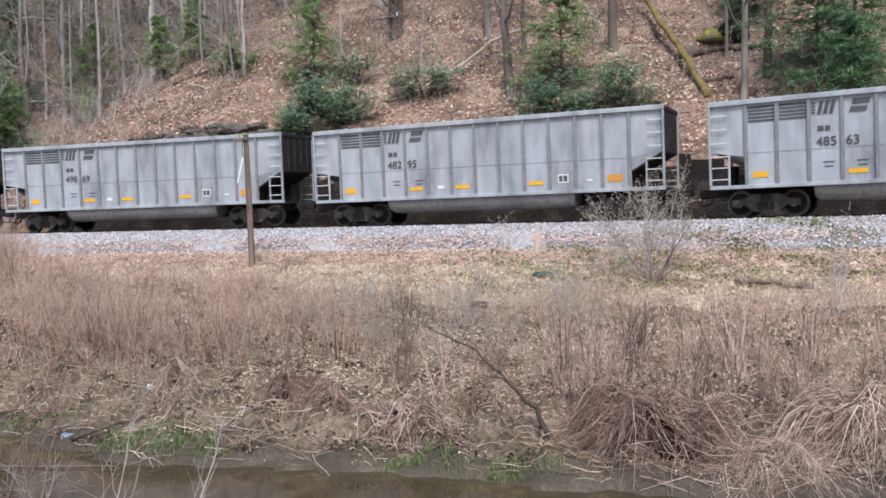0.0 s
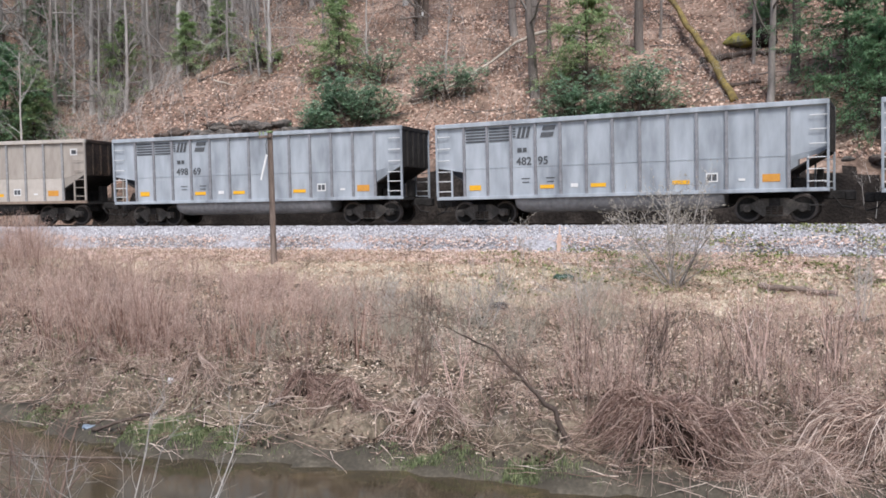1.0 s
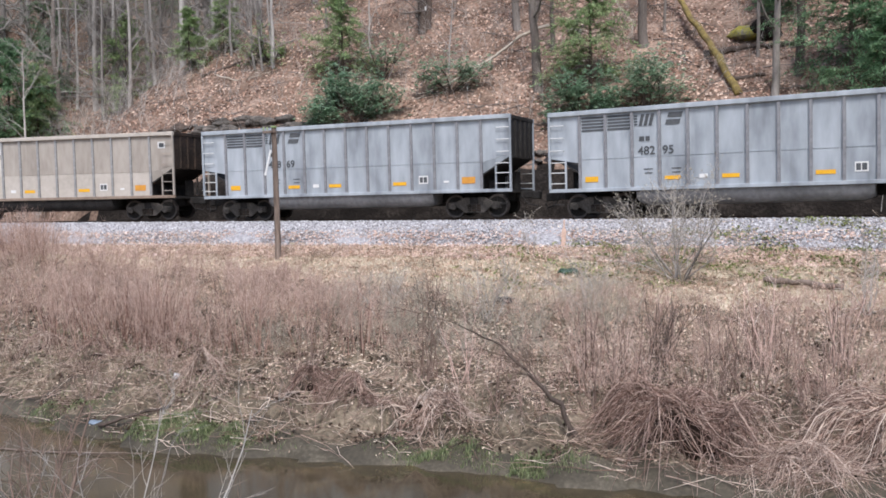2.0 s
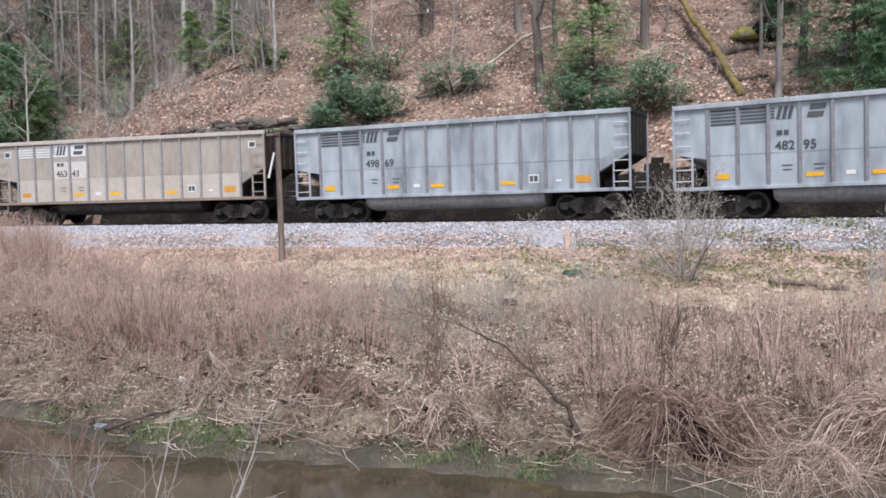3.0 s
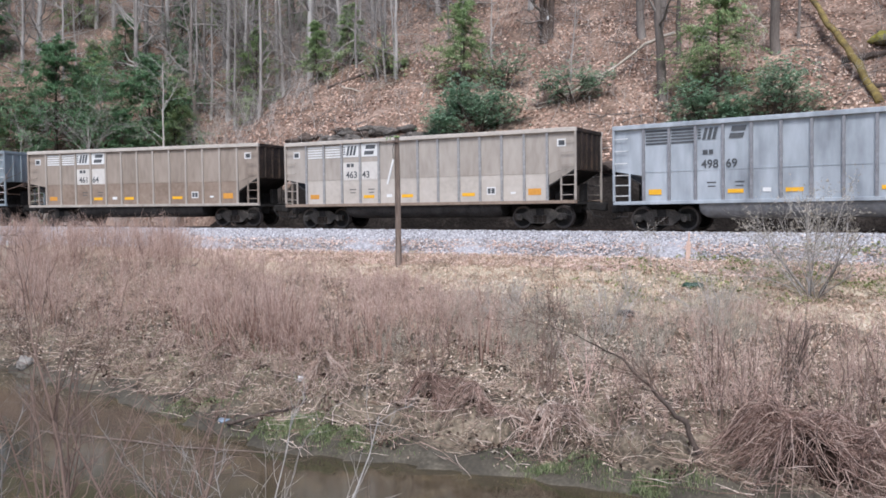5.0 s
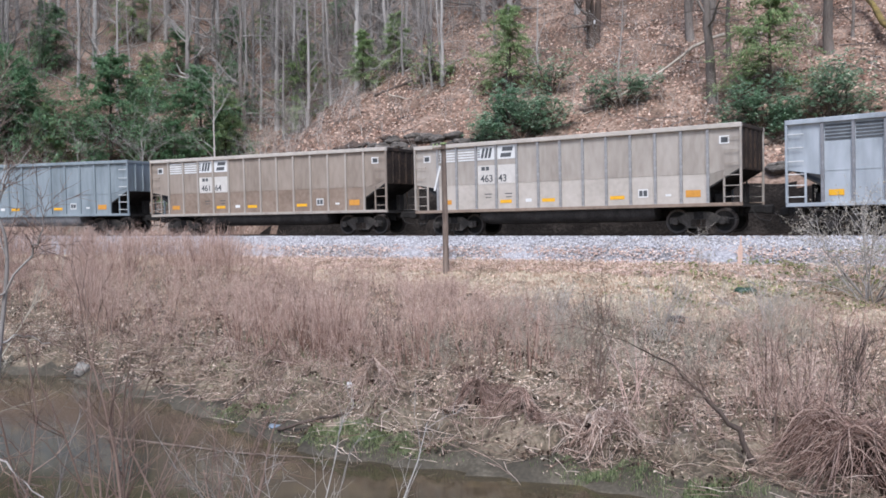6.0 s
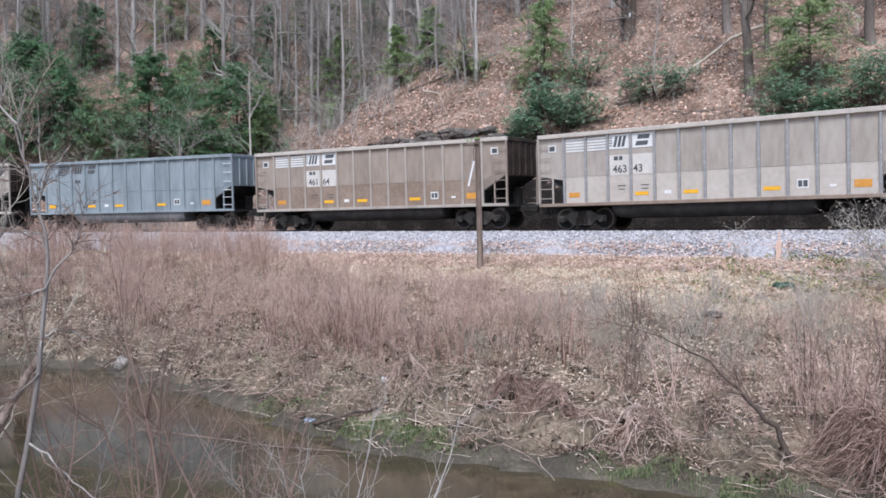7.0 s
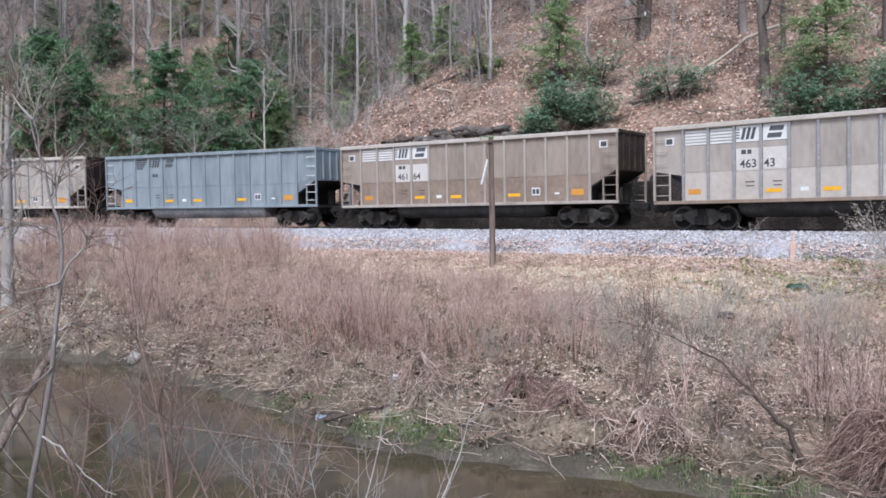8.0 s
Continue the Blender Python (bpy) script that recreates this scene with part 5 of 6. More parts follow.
y = np.maximum(y, 44 + 0 * y)
stalk_field("undergrowth", rng, x, y, rng.uniform(1.0, 3.2, len(x)), TWIG, "bare grey twiggy undergrowth on the hillside", 9, 0.016, 0.3, 0.5)
x, y = clumped(rng, 720, -38, 10, 0.0, 1.0, 0.8, 3)
y = 44 + (y - 14) * 1.1
stalk_field("undergrowth", rng, x, y, rng.uniform(0.4, 1.9, len(x)), TWIG, "thin bare seedlings among the dead leaves", 6, 0.011, 0.3, 0.45)


n = 700
x, y = rng.uniform(-50, 12, n), 44.5 + 22 * rng.random(n)
A = grow(rng, np.stack([x, y, land(x, y) + 0.06], 1), np.stack([rng.normal(0, 1, n), rng.normal(0, 0.5, n), 0.25 * rng.normal(size=n)], 1), rng.uniform(0.5, 2.6, n), rng.uniform(0.01, 0.035, n), 5, 0.15)
A[0][..., 2] = np.maximum(A[0][..., 2], land(A[0][..., 0], A[0][..., 1]) + 0.03)
tagged(put("fallen_sticks", mesh_np("fallen_sticks", *tubes(*A, 4), BARK)), "grey fallen sticks among the dead leaves", "sticks", kind="stuff")


def dead_heap(x, y, w, h, n, seed, label, material=STALK_DEAD, drift=(0.0, 0.0), hollow=None, thick=0.011, mess=0.7, broken=10):
    """A collapsed clump: broken stalks lie over a mound, most of them pointing outwards, and part over a dark hollow."""
    rng = np.random.default_rng(seed)
    z0 = ground_at(x, y)

    def mound(px, py):
        return h * np.exp(-(px / (0.62 * w)) ** 2 - (py / (0.42 * w)) ** 2) * (1 + 0.5 * wave(px + seed, py, 2.2 / w))

    q0 = rng.normal(0, 1, (n, 2)) * [0.36 * w, 0.24 * w]
    a = np.arctan2(q0[:, 1] * 1.4, q0[:, 0]) + rng.normal(0, mess, n) * np.where(rng.random(n) < 0.4, 2.4, 1.0)
    d = np.stack([np.cos(a) + drift[0], np.sin(a) + drift[1]], 1)
    d /= np.linalg.norm(d, axis=1, keepdims=True)
    q0 = q0 * 0.7
    length = w * rng.uniform(0.15, 0.75, n) * rng.uniform(0.6, 1.2, n)
    q1 = q0 + d * length[:, None]
    if hollow is not None:
        hx, hy = 0.24 * w * math.cos(hollow), 0.24 * w * math.sin(hollow)
        inside = np.zeros(n, bool)
        for f in (0.0, 0.25, 0.5, 0.75, 1.0):
            m = q0 + (q1 - q0) * f
            inside |= ((m[:, 0] - hx) / (0.22 * w)) ** 2 + ((m[:, 1] - hy) / (0.13 * w)) ** 2 < 1
        keep = ~inside | (rng.random(n) < 0.10)
        q0, q1, a, length = q0[keep], q1[keep], a[keep], length[keep]
        n = len(q0)
    s = np.linspace(0, 1, 5)
    Q = q0[:, None] + (q1 - q0)[:, None] * s[None, :, None]
    up = rng.uniform(0.0, 0.16, n) * h
    za, zb = mound(q0[:, 0], q0[:, 1]) + up, mound(q1[:, 0], q1[:, 1]) + up * rng.uniform(0, 1.6, n)
    sag = rng.normal(0.06, 0.10, n) * length
    Z = za[:, None] + (zb - za)[:, None] * s[None] + sag[:, None] * (4 * s * (1 - s))[None]
    P = np.concatenate([Q, Z[..., None]], 2)
    bow = rng.normal(0, 0.09, n) * length
    P[..., 0] += (-np.sin(a) * bow)[:, None] * (4 * s * (1 - s))[None]
    P[..., 1] += (np.cos(a) * bow)[:, None] * (4 * s * (1 - s))[None]
    P[:, 1:] += rng.normal(0, 0.012, (n, 4, 3))
    gz = land(P[..., 0] + x, P[..., 1] + y) - z0
    P[..., 2] = np.maximum(P[..., 2] + gz, gz + 0.01)
    R = (0.003 + (thick - 0.003) * rng.random(n) ** 1.6)[:, None] * np.linspace(1.1, 0.5, 5)[None]
    B = shoots(rng, P, R, 2, 0.2, 0.95, 0.8, 0.35, 0.0, 3, 0.25, 0.6, 0.003)
    t = thing("dead_stalk_heap", pose(x, y, z0), label, "dead plants", "heaps of dead stalks")
    # added dark lump in place of the shaded gap among the stalks
    bm = bmesh.new()
    bmesh.ops.create_icosphere(bm, subdivisions=3, radius=1)
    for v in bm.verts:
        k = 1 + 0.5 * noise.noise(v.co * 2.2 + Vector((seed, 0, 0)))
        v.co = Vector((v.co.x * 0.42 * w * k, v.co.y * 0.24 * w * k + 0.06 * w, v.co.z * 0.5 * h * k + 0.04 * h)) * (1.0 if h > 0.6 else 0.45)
    part("shade_core", bm, HOLLOW_SHADE, t, "added dark core that gives the shaded hollow under the stalks")
    tagged(put("stalk_thatch", mesh_np("stalk_thatch", *join([tubes(P, R, 3), tubes(*B, 3)]), material), t), kind="stuff")
    U = np.stack([rng.normal(0, 0.35 * w, broken), rng.normal(0.1, 0.2 * w, broken), rng.uniform(0.0, 0.1, broken)], 1)
    S = grow(rng, U, np.stack([rng.normal(0, 0.3, broken), rng.normal(0, 0.3, broken), np.ones(broken)], 1), rng.uniform(0.7, 1.5, broken) * h, np.full(broken, 0.013), 4, 0.12)
    for j in range(broken):
        put("stem", mesh_np("stem", *tubes(S[0][j:j + 1], S[1][j:j + 1], 4), SAPLING), t)


dead_heap(-0.85, 15.7, 1.75, 0.95, 1700, 41, "rounded heap of collapsed reddish-brown stalks by the water", HEAP_STALK, (-0.25, -0.2), -1.4, 0.0095, 0.9)
dead_heap(2.6, 16.0, 1.9, 0.5, 900, 42, "sprawling heap of pale fallen stalks", STALK_DEAD, (-0.8, -0.4), None, 0.011, 0.8, 6)
dead_heap(1.0, 15.0, 1.6, 0.05, 900, 43, "flattened mat of pinkish fallen stalks on the bank", STALK_DEAD, (0.1, -0.1), None, 0.005, 1.2, 2)
dead_heap(4.6, 16.3, 1.8, 0.8, 520, 47, "sprawling heap of pale fallen stalks", STALK_DEAD, (-0.6, -0.3), None, 0.012, 0.7, 6)
dead_heap(-8.6, 16.9, 0.9, 0.5, 360, 44, "brown tuft of broken stalks above the bank", HEAP_STALK, (0.4, -0.1), -1.9, 0.011, 0.9)
dead_heap(-7.3, 16.4, 0.9, 0.3, 240, 46, "low sprawl of brown stalks above the bank", HEAP_STALK, (0.5, -0.1), None, 0.010, 0.9, 4)
dead_heap(-5.6, 16.0, 1.3, 0.32, 330, 45, "flat sprawl of pale fallen stalks on the bank", STALK_DEAD, (0.3, -0.1), None, 0.012, 1.1, 3)
dead_heap(-11.6, 17.3, 0.9, 0.4, 260, 48, "low tangle of dead stalks over a dark bank hollow", STALK_DEAD, (0.2, -0.1), -1.2, 0.009, 1.0, 4)
dead_heap(-15.8, 18.9, 1.1, 0.35, 280, 49, "low tangle of dead stalks on the far bank", HEAP_STALK, (0.1, -0.1), -1.6, 0.009, 1.0, 4)
dead_heap(-18.6, 19.9, 1.0, 0.35, 240, 51, "low tangle of dead stalks on the far bank", STALK_DEAD, (0.1, -0.1), -1.4, 0.009, 1.0, 4)
dead_heap(1.5, 17.3, 0.7, 0.4, 180, 50, "small dark tuft of rotted stalks", HEAP_STALK, (0.0, -0.2), -1.6, 0.010, 0.8, 3)
n = 2300
x = rng.uniform(-26, 8, n)
y = edge(x) + 0.35 + 5.5 * rng.random(n) ** 1.3
P0 = np.stack([x, y, land(x, y) + 0.05 + 0.1 * rng.random(n)], 1)
D = np.stack([rng.normal(0, 1, n), rng.normal(0, 0.6, n), rng.normal(0, 0.12, n)], 1)
A = grow(rng, P0, D, 0.25 + 0.9 * rng.random(n) ** 2, rng.uniform(0.004, 0.010, n), 4, 0.14)
A[0][..., 2] = np.maximum(A[0][..., 2], land(A[0][..., 0], A[0][..., 1]) + 0.015)
tagged(put("fallen_stalks", mesh_np("fallen_stalks", *tubes(*A, 3), STALK_DEAD)), "pale broken stalks strewn over the bank", "dead plants", kind="stuff")


# tussocks of bent dead grass
n = 330
tx = rng.uniform(-34, 9, n)
ty = edge(tx) + 0.8 + (30.5 - edge(tx)) * rng.random(n) ** 1.3
per = 44
sz = np.repeat(rng.uniform(0.25, 0.75, n), per)
x, y = np.repeat(tx, per) + rng.normal(0, 0.13, n * per), np.repeat(ty, per) + rng.normal(0, 0.11, n * per)
a = rng.uniform(0, 2 * np.pi, n * per)
P0 = np.stack([x, y, land(x, y) - 0.02], 1)
A = grow(rng, P0, np.stack([np.cos(a) * 0.8, np.sin(a) * 0.8 - 0.15, rng.uniform(0.3, 1.3, n * per)], 1), sz * rng.uniform(0.6, 1.3, n * per), rng.uniform(0.004, 0.008, n * per), 4, 0.12, -0.3, 0.3)
A[0][..., 2] = np.maximum(A[0][..., 2], land(A[0][..., 0], A[0][..., 1]) + 0.01)
tagged(put("tussock_grass", mesh_np("tussock_grass", *tubes(*A, 3), STRAW)), "bent tan tussocks of dead grass", "grass", kind="stuff")


# ---- shrubs and small trees of the field ----
def shrub(name, x, y, h, stems, seed, label, material, spread=0.35, r=0.014, twigs=7, buds=0, bud_mat=None, lean=(0, 0), group="bare shrubs", fine=1.0):
    rng = np.random.default_rng(seed)
    t = thing(name, pose(x, y, ground_at(x, y)), label, "shrub", group)
    P0 = np.stack([rng.normal(0, 0.12, stems), rng.normal(0, 0.1, stems), np.full(stems, -0.05)], 1)
    D = np.stack([rng.normal(lean[0], spread, stems), rng.normal(lean[1], spread, stems), np.ones(stems)], 1)
    A = grow(rng, P0, D, h * rng.uniform(0.65, 1.1, stems), r * rng.uniform(0.7, 1.3, stems), 7, 0.1, 0.03, 0.3)
    B = shoots(rng, *A, twigs, 0.3, 1.0, 0.8, 0.3, 0.04, 4, 0.2, 0.55, 0.005 * fine)
    C = shoots(rng, *B, 4, 0.3, 1.0, 0.8, 0.5, 0.02, 3, 0.2, 0.6, 0.0035 * fine)
    for j in range(stems):
        put("stem", mesh_np("stem", *tubes(A[0][j:j + 1], A[1][j:j + 1], 5), material), t)
    tagged(put("twig_spray", mesh_np("twig_spray", *join([tubes(*B, 3), tubes(*C, 3)]), material), t), kind="stuff")
    if buds:
        tips = np.concatenate([C[0][:, -1], C[0][:, 1], B[0][:, -1]])
        c = tips[rng.integers(0, len(tips), buds)] + rng.normal(0, 0.02, (buds, 3))
        d = unit(rng, buds)
        w = np.cross(d, unit(rng, buds))
        tagged(put("bud_spray", mesh_np("bud_spray", *leaves(c, d * 0.022, w * 0.014), bud_mat), t, "small pale opening buds"), kind="stuff")
    return t


shrub("budding_shrub", -1.6, 26.8, 2.9, 16, 51, "budding bare shrub with pale opening leaves below the track", TWIG, 0.58, 0.018, 16, 7000, PALE_TWIG)
shrub("bare_shrub", -1.45, 26.6, 2.5, 5, 52, "dark-stemmed bare shrub among pale budding twigs", OLD_BARK, 0.5, 0.024, 6)
shrub("budding_shrub", -6.6, 29.4, 1.5, 5, 53, "thin yellowish budding shrub by the ballast", TWIG, 0.25, 0.008, 6, 260, PALE_TWIG)
shrub("bare_shrub", -5.6, 18.2, 1.8, 9, 54, "thin bare brown shrub on the bank", STALK, 0.25, 0.012)
shrub("bare_shrub", -7.2, 20.8, 1.9, 8, 55, "dark clump of bare stems in the weeds", DARK_BARK, 0.22, 0.013, 5)
shrub("bare_shrub", -1.6, 18.6, 2.0, 10, 56, "dark clump of bare stems in the weeds", DARK_BARK, 0.2, 0.012, 5)
shrub("bare_shrub", 0.6, 19.4, 2.1, 9, 57, "dark clump of bare stems in the weeds", STALK, 0.18, 0.012, 5)
shrub("bare_shrub", 2.2, 20.0, 1.9, 8, 58, "dark clump of bare stems in the weeds", STALK, 0.2, 0.012, 5)
shrub("bare_shrub", -6.2, 22.5, 2.0, 12, 59, "grey leafless twiggy shrub in the field", TWIG, 0.5, 0.012, 9)
shrub("bare_shrub", -9.5, 23.0, 1.8, 12, 60, "grey leafless twiggy shrub in the field", TWIG, 0.5, 0.011, 9)
shrub("bare_shrub", -3.6, 23.5, 1.8, 12, 61, "grey leafless twiggy shrub in the field", TWIG, 0.5, 0.011, 9)
shrub("bare_shrub", 3.2, 23.5, 1.8, 10, 62, "grey leafless twiggy shrub in the field", TWIG, 0.4, 0.011, 9)

shrub("bare_shrub", -6.3, 17.6, 1.5, 7, 63, "dark clump of bare stems above the bank", SAPLING, 0.16, 0.016, 4)
shrub("bare_shrub", -4.4, 16.9, 1.3, 6, 64, "dark clump of bare stems above the bank", SAPLING, 0.18, 0.015, 4)
shrub("bare_shrub", -8.9, 17.2, 1.3, 12, 65, "dark leaning tuft of brown stems above the bank", SAPLING, 0.4, 0.014, 4, lean=(-0.3, 0))
shrub("bare_shrub", -0.2, 17.6, 1.9, 9, 66, "dark clump of bare stems behind the stalk heap", SAPLING, 0.18, 0.015, 4)
shrub("bare_shrub", -13.2, 20.4, 1.6, 8, 67, "dark clump of bare stems in the weeds", SAPLING, 0.18, 0.014, 4)
shrub("bare_shrub", -17.0, 21.0, 1.7, 8, 68, "dark clump of bare stems in the weeds", SAPLING, 0.18, 0.014, 4)

# leaning dark sapling over the bank
sap = thing("leaning_sapling", pose(-2.53, 15.35, ground_at(-2.53, 15.35)), "dark crooked sapling leaning over dead weeds", "tree", "bare shrubs")
path = np.array([[(0, 0, -0.05), (-0.34, 0.0, 0.68), (-0.98, -0.08, 1.32), (-1.57, -0.16, 1.82), (-2.2, -0.3, 2.12), (-2.75, -0.4, 2.3), (-3.3, -0.44, 2.42)]])
rad = np.array([[0.066, 0.048, 0.030, 0.017, 0.009, 0.005, 0.003]])
rs = np.random.default_rng(8)
fineness = np.linspace(0, 6, 25)
path = np.stack([np.interp(fineness, np.arange(7), path[0, :, j]) for j in range(3)], 1)[None]
rad = np.interp(fineness, np.arange(7), rad[0])[None] * rs.uniform(0.85, 1.2, (1, 25))
path[:, 1:] += rs.normal(0, 0.022, (1, 24, 3))
put("trunk", mesh_np("trunk", *tubes(path, rad, 8), DARK_BARK, True), sap)
B = shoots(rs, path, rad, 44, 0.25, 1.0, 0.9, 0.2, 0.08, 5, 0.2, 0.3, 0.005)
C = shoots(rs, *B, 8, 0.2, 1.0, 0.8, 0.5, 0.03, 4, 0.2, 0.6, 0.004)
tagged(put("twig_spray", mesh_np("twig_spray", *join([tubes(*B, 4), tubes(*C, 3)]), SAPLING), sap, "fine brown leafless twigs"), kind="stuff")

# saplings on the near bank
NEAR = [(-5.2, 4.4, 2.3, 6, SAPLING, 0.010, 0.16, "reddish bare sapling stems on the near bank"), (-4.75, 4.75, 1.9, 5, SAPLING, 0.009, 0.22, "reddish bare sapling stems on the near bank"),
        (-4.15, 5.1, 1.85, 4, BARK, 0.008, 0.3, "pale twiggy bare shrub on the near bank"), (-5.9, 4.9, 2.1, 5, SAPLING, 0.009, 0.3, "grey twiggy bare shrub on the near bank"), (-3.9, 4.5, 1.3, 4, SAPLING, 0.008, 0.3, "grey twiggy bare shrub on the near bank"), (-7.2, 5.0, 2.5, 5, SAPLING, 0.010, 0.25, "reddish bare sapling stems on the near bank"),
        (-6.6, 5.6, 1.9, 6, SAPLING, 0.008, 0.4, "reddish bare sapling stems on the near bank"), (-5.5, 5.6, 1.6, 6, SAPLING, 0.008, 0.4, "reddish bare sapling stems on the near bank"), (-4.7, 5.5, 1.3, 5, BARK, 0.006, 0.5, "pale twiggy bare shrub on the near bank"), (-7.6, 5.6, 1.9, 5, BARK, 0.007, 0.45, "pale twiggy bare shrub on the near bank"), (-3.4, 5.0, 1.0, 5, SAPLING, 0.006, 0.5, "grey twiggy bare shrub on the near bank")]
for i, (x, y, h, k, m, r, s, lab) in enumerate(NEAR):
    shrub("bank_sapling", x, y, h, k, 80 + i, lab, m, s, r * 1.3, 7, group="near bank saplings", fine=0.62)
# crooked pale tree on the near bank
def crooked_tree():
    t = thing("bank_tree", pose(-6.5, 4.15, ground_at(-6.5, 4.15)), "crooked pale-barked bare tree on the near bank", "tree", "near bank saplings")
    trunk = [(0.00, 0.00, -0.10), (-0.03, -0.02, 0.36), (0.04, 0.05, 0.87), (0.10, 0.11, 1.41), (0.10, 0.13, 1.64), (0.13, 0.17, 2.14), (0.12, 0.19, 2.36), (0.09, 0.19, 2.57), (0.01, 0.16, 2.75), (-0.04, 0.15, 3.00)]
    limbs = [[(0.13, 0.17, 2.11), (0.36, 0.23, 2.41), (0.48, 0.21, 2.54), (0.60, 0.19, 2.76)], [(0.13, 0.18, 2.36), (-0.03, 0.22, 2.52), (-0.28, 0.20, 2.57), (-0.63, 0.12, 2.61)], [(0.13, 0.17, 2.11), (0.10, 0.06, 2.05), (0.02, -0.09, 2.02), (-0.05, -0.23, 2.01)], [(0.12, 0.10, 1.42), (0.06, -0.02, 1.29), (-0.03, -0.16, 1.21), (-0.11, -0.29, 1.27)], [(0.13, 0.11, 1.64), (0.13, 0.23, 1.77), (0.22, 0.40, 1.71), (0.23, 0.53, 1.66)], [(0.00, 0.16, 2.75), (-0.07, 0.25, 2.96), (-0.32, 0.21, 3.07), (-0.66, 0.11, 3.02)], [(0.00, 0.16, 2.75), (0.11, 0.20, 2.95), (0.17, 0.20, 3.07), (0.32, 0.26, 3.22)], [(-0.04, 0.15, 3.00), (-0.24, 0.18, 3.43), (-0.31, 0.31, 3.71), (-0.19, 0.54, 3.83)], [(0.05, 0.05, 0.87), (0.32, 0.09, 0.76), (0.52, 0.10, 0.61), (0.81, 0.16, 0.49)], [(-0.04, 0.15, 3.00), (-0.35, 0.16, 3.53), (-0.60, 0.21, 3.99), (-0.72, 0.34, 4.41)], [(-0.12, 0.10, 3.41), (-0.34, 0.05, 3.61), (-0.52, 0.01, 3.66), (-0.71, -0.02, 3.82)]]
    k = np.linspace(0, 1, len(trunk))
    path = np.stack([np.interp(np.linspace(0, 1, 22), k, np.array(trunk)[:, j]) for j in range(3)], 1)[None]
    put("trunk", mesh_np("trunk", *tubes(path, np.linspace(0.026, 0.009, 22)[None], 8), BARK, True), t)
    rs = np.random.default_rng(77)
    wavy = []
    for pts in limbs:
        q = np.stack([np.interp(np.linspace(0, 3, 10), np.arange(4), np.array(pts)[:, j]) for j in range(3)], 1)
        q[1:] += rs.normal(0, 0.012, (9, 3))
        wavy.append(q)
    A = (np.array(wavy), np.repeat(np.linspace(0.010, 0.0035, 10)[None], len(limbs), 0))
    for i in range(len(limbs)):
        put("limb", mesh_np("limb", *tubes(A[0][i:i + 1], A[1][i:i + 1], 6), BARK, True), t)
    B = shoots(rs, *A, 15, 0.1, 1.0, 0.8, 0.5, 0.05, 5, 0.2, 0.5, 0.003)
    C = shoots(rs, *B, 8, 0.15, 1.0, 0.8, 0.55, 0.02, 4, 0.2, 0.6, 0.0022)
    tagged(put("twig_spray", mesh_np("twig_spray", *join([tubes(*B, 3), tubes(*C, 3)]), SAPLING), t, "fine brown leafless twigs"), kind="stuff")


crooked_tree()
# taller pale tree beyond, whose limbs reach in at the side
tr, br = bare_tree(90, 7.5, 0.07, (0.03, 0), PALE_TWIG, 16, 0.2, PALE_TWIG, 0.08, 0.36, 1.2)
plant_tree("bank_tree", -15.6, 9.0, (tr, br), "small pale bare tree on the creek bank", 30, group="near bank saplings")
tr, br = bare_tree(91, 9, 0.3, (-0.01, 0), BARK, 10, 0.35, BARK, 0.05, 0.3, 1.2)
plant_tree("bank_tree", -35.05, 21.35, (tr, br), "smooth grey tree trunk beyond the creek", 0, group="near bank saplings")

# wood in and by the water
fallen_log("broken_log", [(-11.2, 6.2, 1.0), (-11.4, 7.0, 1.93), (-11.63, 7.42, 2.31), (-11.84, 7.89, 2.75)], 0.065, 0.05, WOOD_OLD, "weathered broken log leaning out of the creek", seed=7)
fallen_log("floating_log", [(-16.2, 13.2, 0.2), (-14.3, 13.35, 0.205), (-12.4, 13.45, 0.215), (-10.5, 13.7, 0.26)], 0.026, 0.014, WOOD_OLD, "thin weathered log lying in the water", seed=8)
fallen_log("driftwood_log", on_ground([(-12.5, 14.9), (-11.2, 15.6)], 0.06), 0.045, 0.022, DARK_BARK, "dark driftwood on the mud", seed=9)
fallen_log("driftwood_log", on_ground([(-33.5, 19.0), (-29.0, 19.8)], 0.15), 0.12, 0.08, WOOD_OLD, "weathered driftwood log on the far bank", seed=10)
fallen_log("driftwood_log", on_ground([(0.8, 25.7), (2.8, 25.4)], 0.08), 0.09, 0.07, WOOD_OLD, "short brown log in the dry grass", seed=12)
boulder("creek_stone", -23.2, 18.4, 0.25, 0.2, 0.22, STONE, "pale wet stone at the water's edge", 40, -0.6)


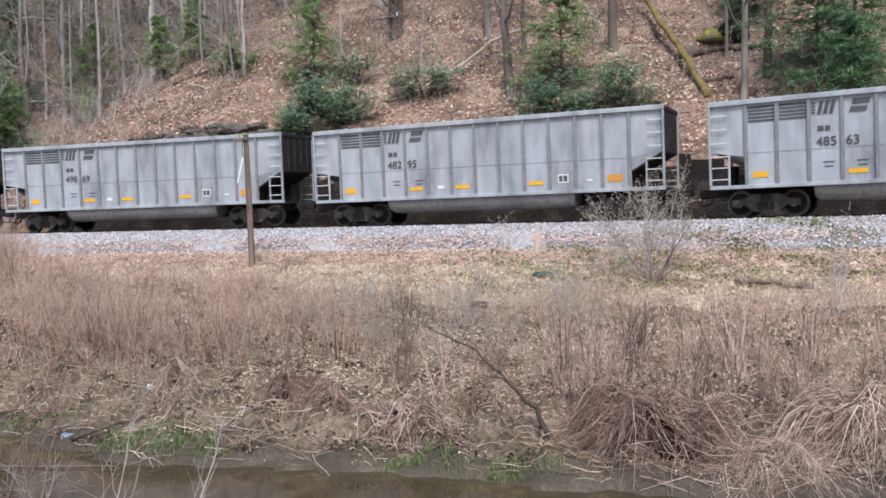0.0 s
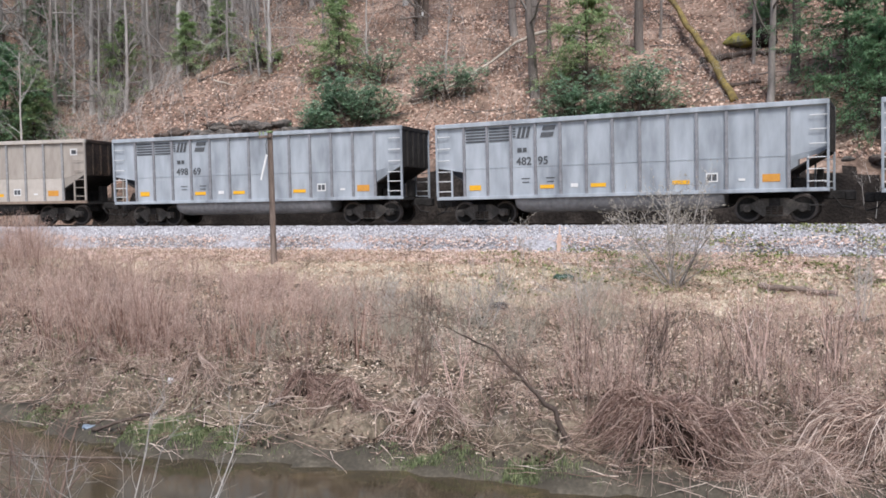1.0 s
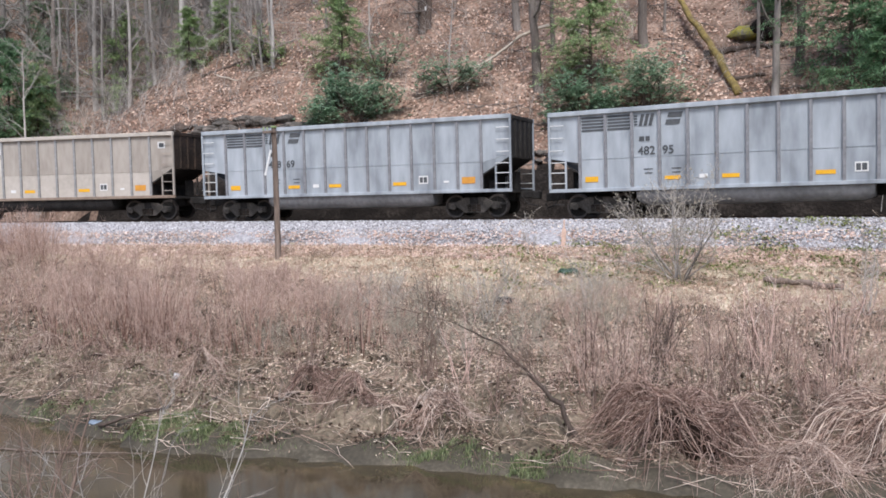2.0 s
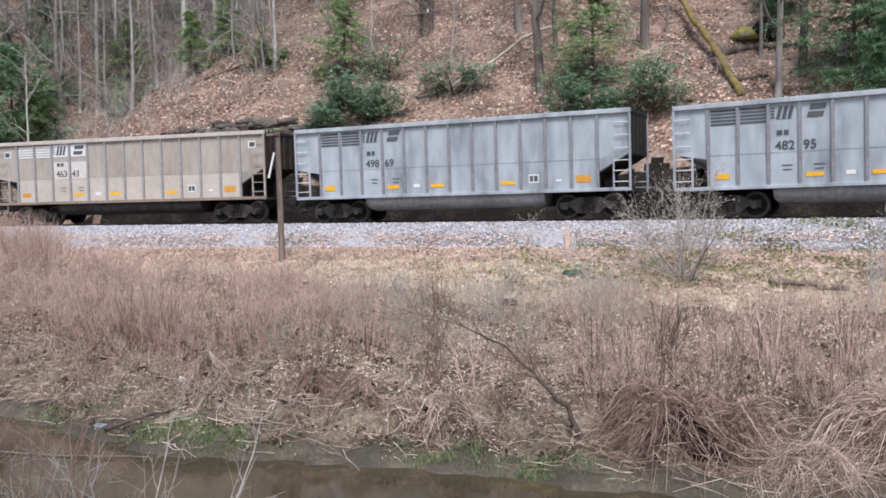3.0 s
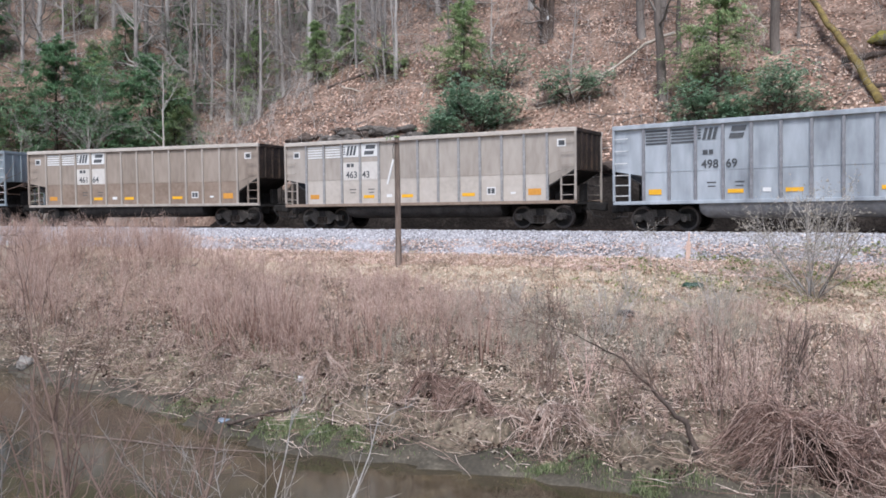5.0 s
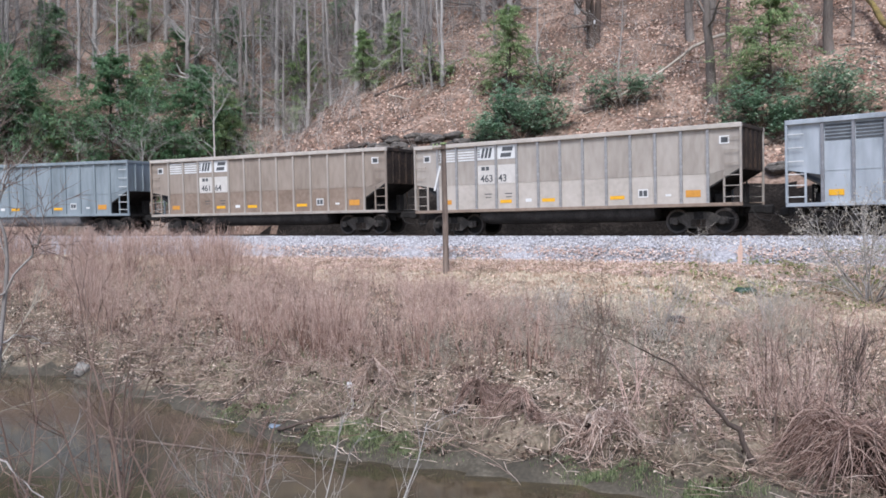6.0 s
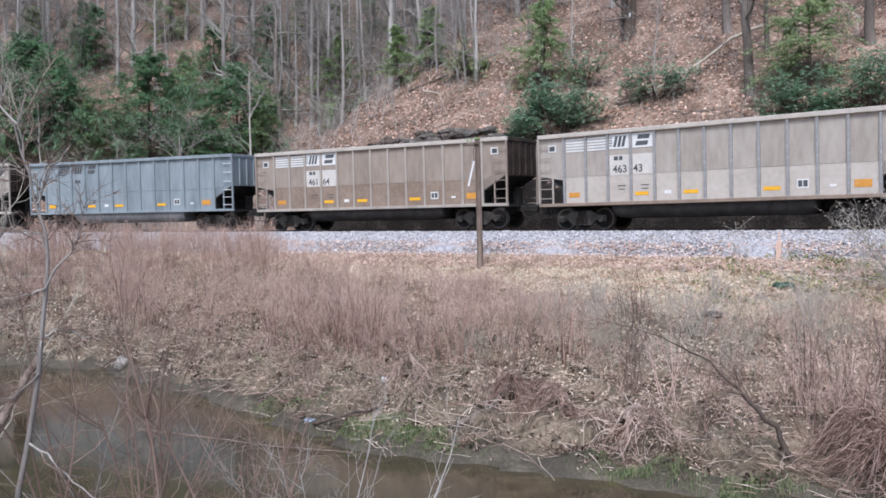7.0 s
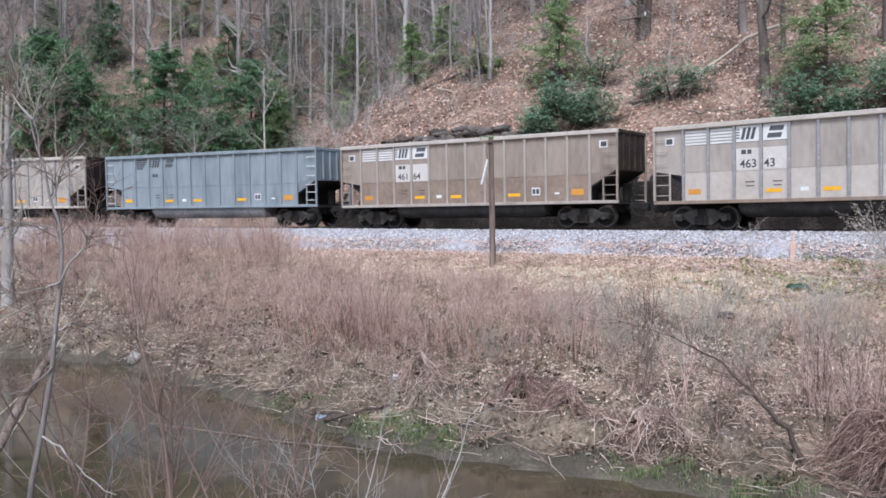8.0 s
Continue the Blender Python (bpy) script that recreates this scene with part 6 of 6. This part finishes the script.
# ---- old line pole ----
def line_pole():
    x, y = -16.6, 29.97
    z = ground_at(x, y)
    p = thing("line_pole", pose(x, y, z, 0, -1.2, 0), "old weathered wooden line pole with a broken top", "pole")
    h = 8.28 - z
    bm = bmesh.new()
    rings = []
    for zz, r in ((-0.3, 0.125), (1.2, 0.118), (2.8, 0.108), (4.2, 0.10), (h - 0.05, 0.095), (h, 0.075)):
        rings.append([bm.verts.new((r * math.cos(i * math.pi / 6) * (1 + 0.04 * math.sin(i * 5 + zz)), r * math.sin(i * math.pi / 6), zz)) for i in range(12)])
    for a, b in zip(rings, rings[1:]):
        for i in range(12):
            f = bm.faces.new((a[i], a[(i + 1) % 12], b[(i + 1) % 12], b[i]))
            f.smooth = True
    bm.faces.new(rings[-1])
    part("shaft", bm, WOOD_OLD, p)
    part("cross_arm", box(bmesh.new(), -0.42, 0.12, -0.15, -0.09, h - 0.22, h - 0.12, 0.01), WOOD_OLD, p, "short weathered cross arm")
    for q in (-0.38, -0.22):
        bm = lathe(bmesh.new(), [(0.012, 0), (0.012, 0.05), (0.035, 0.055), (0.03, 0.1), (0.038, 0.12), (0.01, 0.15)], 10)
        part("insulator", bm, NEEDLE_PALE, p, "small greenish insulator", pose(q, -0.12, h - 0.12, 90, 0, 0))
    part("cap", box(bmesh.new(), -0.10, 0.10, -0.12, 0.08, h - 0.02, h + 0.05, 0.02), NEEDLE_PALE, p, "mossy split pole top")
    bm = bmesh.new()
    prism(bm, [(-0.40, 3.28), (-0.33, 3.25), (-0.06, 4.20), (-0.12, 4.24)], -0.16, -0.125)
    part("hanging_board", bm, WHITE_MARK, p, "broken pale board hanging from the pole")
    bm = bmesh.new()
    rod(bm, [(-0.1, -0.12, 4.22), (-0.12, -0.13, 4.6), (-0.05, -0.11, h - 0.2)], 0.012)
    part("wire", bm, GRIME, p)


line_pole()


def stake():
    x, y = -5.75, 31.0
    t = thing("marker_stake", pose(x, y, ground_at(x, y), 0, 3, 0), "faded orange marker stake in the grass by the ballast", "stake")
    part("post", box(bmesh.new(), -0.08, 0.08, -0.015, 0.015, -0.2, 0.62, 0.01), STAKE_P, t)
    part("top_strip", box(bmesh.new(), -0.03, 0.03, -0.03, -0.018, 0.5, 0.95, 0.005), STAKE_P, t)


stake()


def litter(name, x, y, s, material, label, seed, squash=0.5):
    rng = random.Random(seed)
    bm = bmesh.new()
    bmesh.ops.create_icosphere(bm, subdivisions=2, radius=s)
    for v in bm.verts:
        v.co = Vector((v.co.x * 1.3, v.co.y, v.co.z * squash)) * rng.uniform(0.6, 1.25)
    me = bpy.data.meshes.new(name)
    bm.to_mesh(me)
    bm.free()
    me.materials.append(material)
    tagged(put(name, me, None, m=pose(x, y, ground_at(x, y) + s * squash * 0.6, 0, 0, seed * 50)), label, "litter")


litter("plastic_litter", -12.2, 17.2, 0.08, PLASTIC_W, "crumpled white plastic litter on the bank", 1, 0.9)
litter("plastic_litter", -12.9, 17.9, 0.06, PLASTIC_W, "crumpled white plastic litter on the bank", 2)
litter("plastic_litter", -12.9, 15.3, 0.13, PLASTIC_B, "crumpled blue plastic litter on the mud", 3)
litter("plastic_litter", -4.9, 27.4, 0.28, GREEN_PLASTIC, "dark green plastic bag in the dry grass", 4, 0.6)
litter("plastic_litter", -6.3, 24.6, 0.3, GRIME, "dark rubber scrap in the weeds", 5, 0.4)

motions()
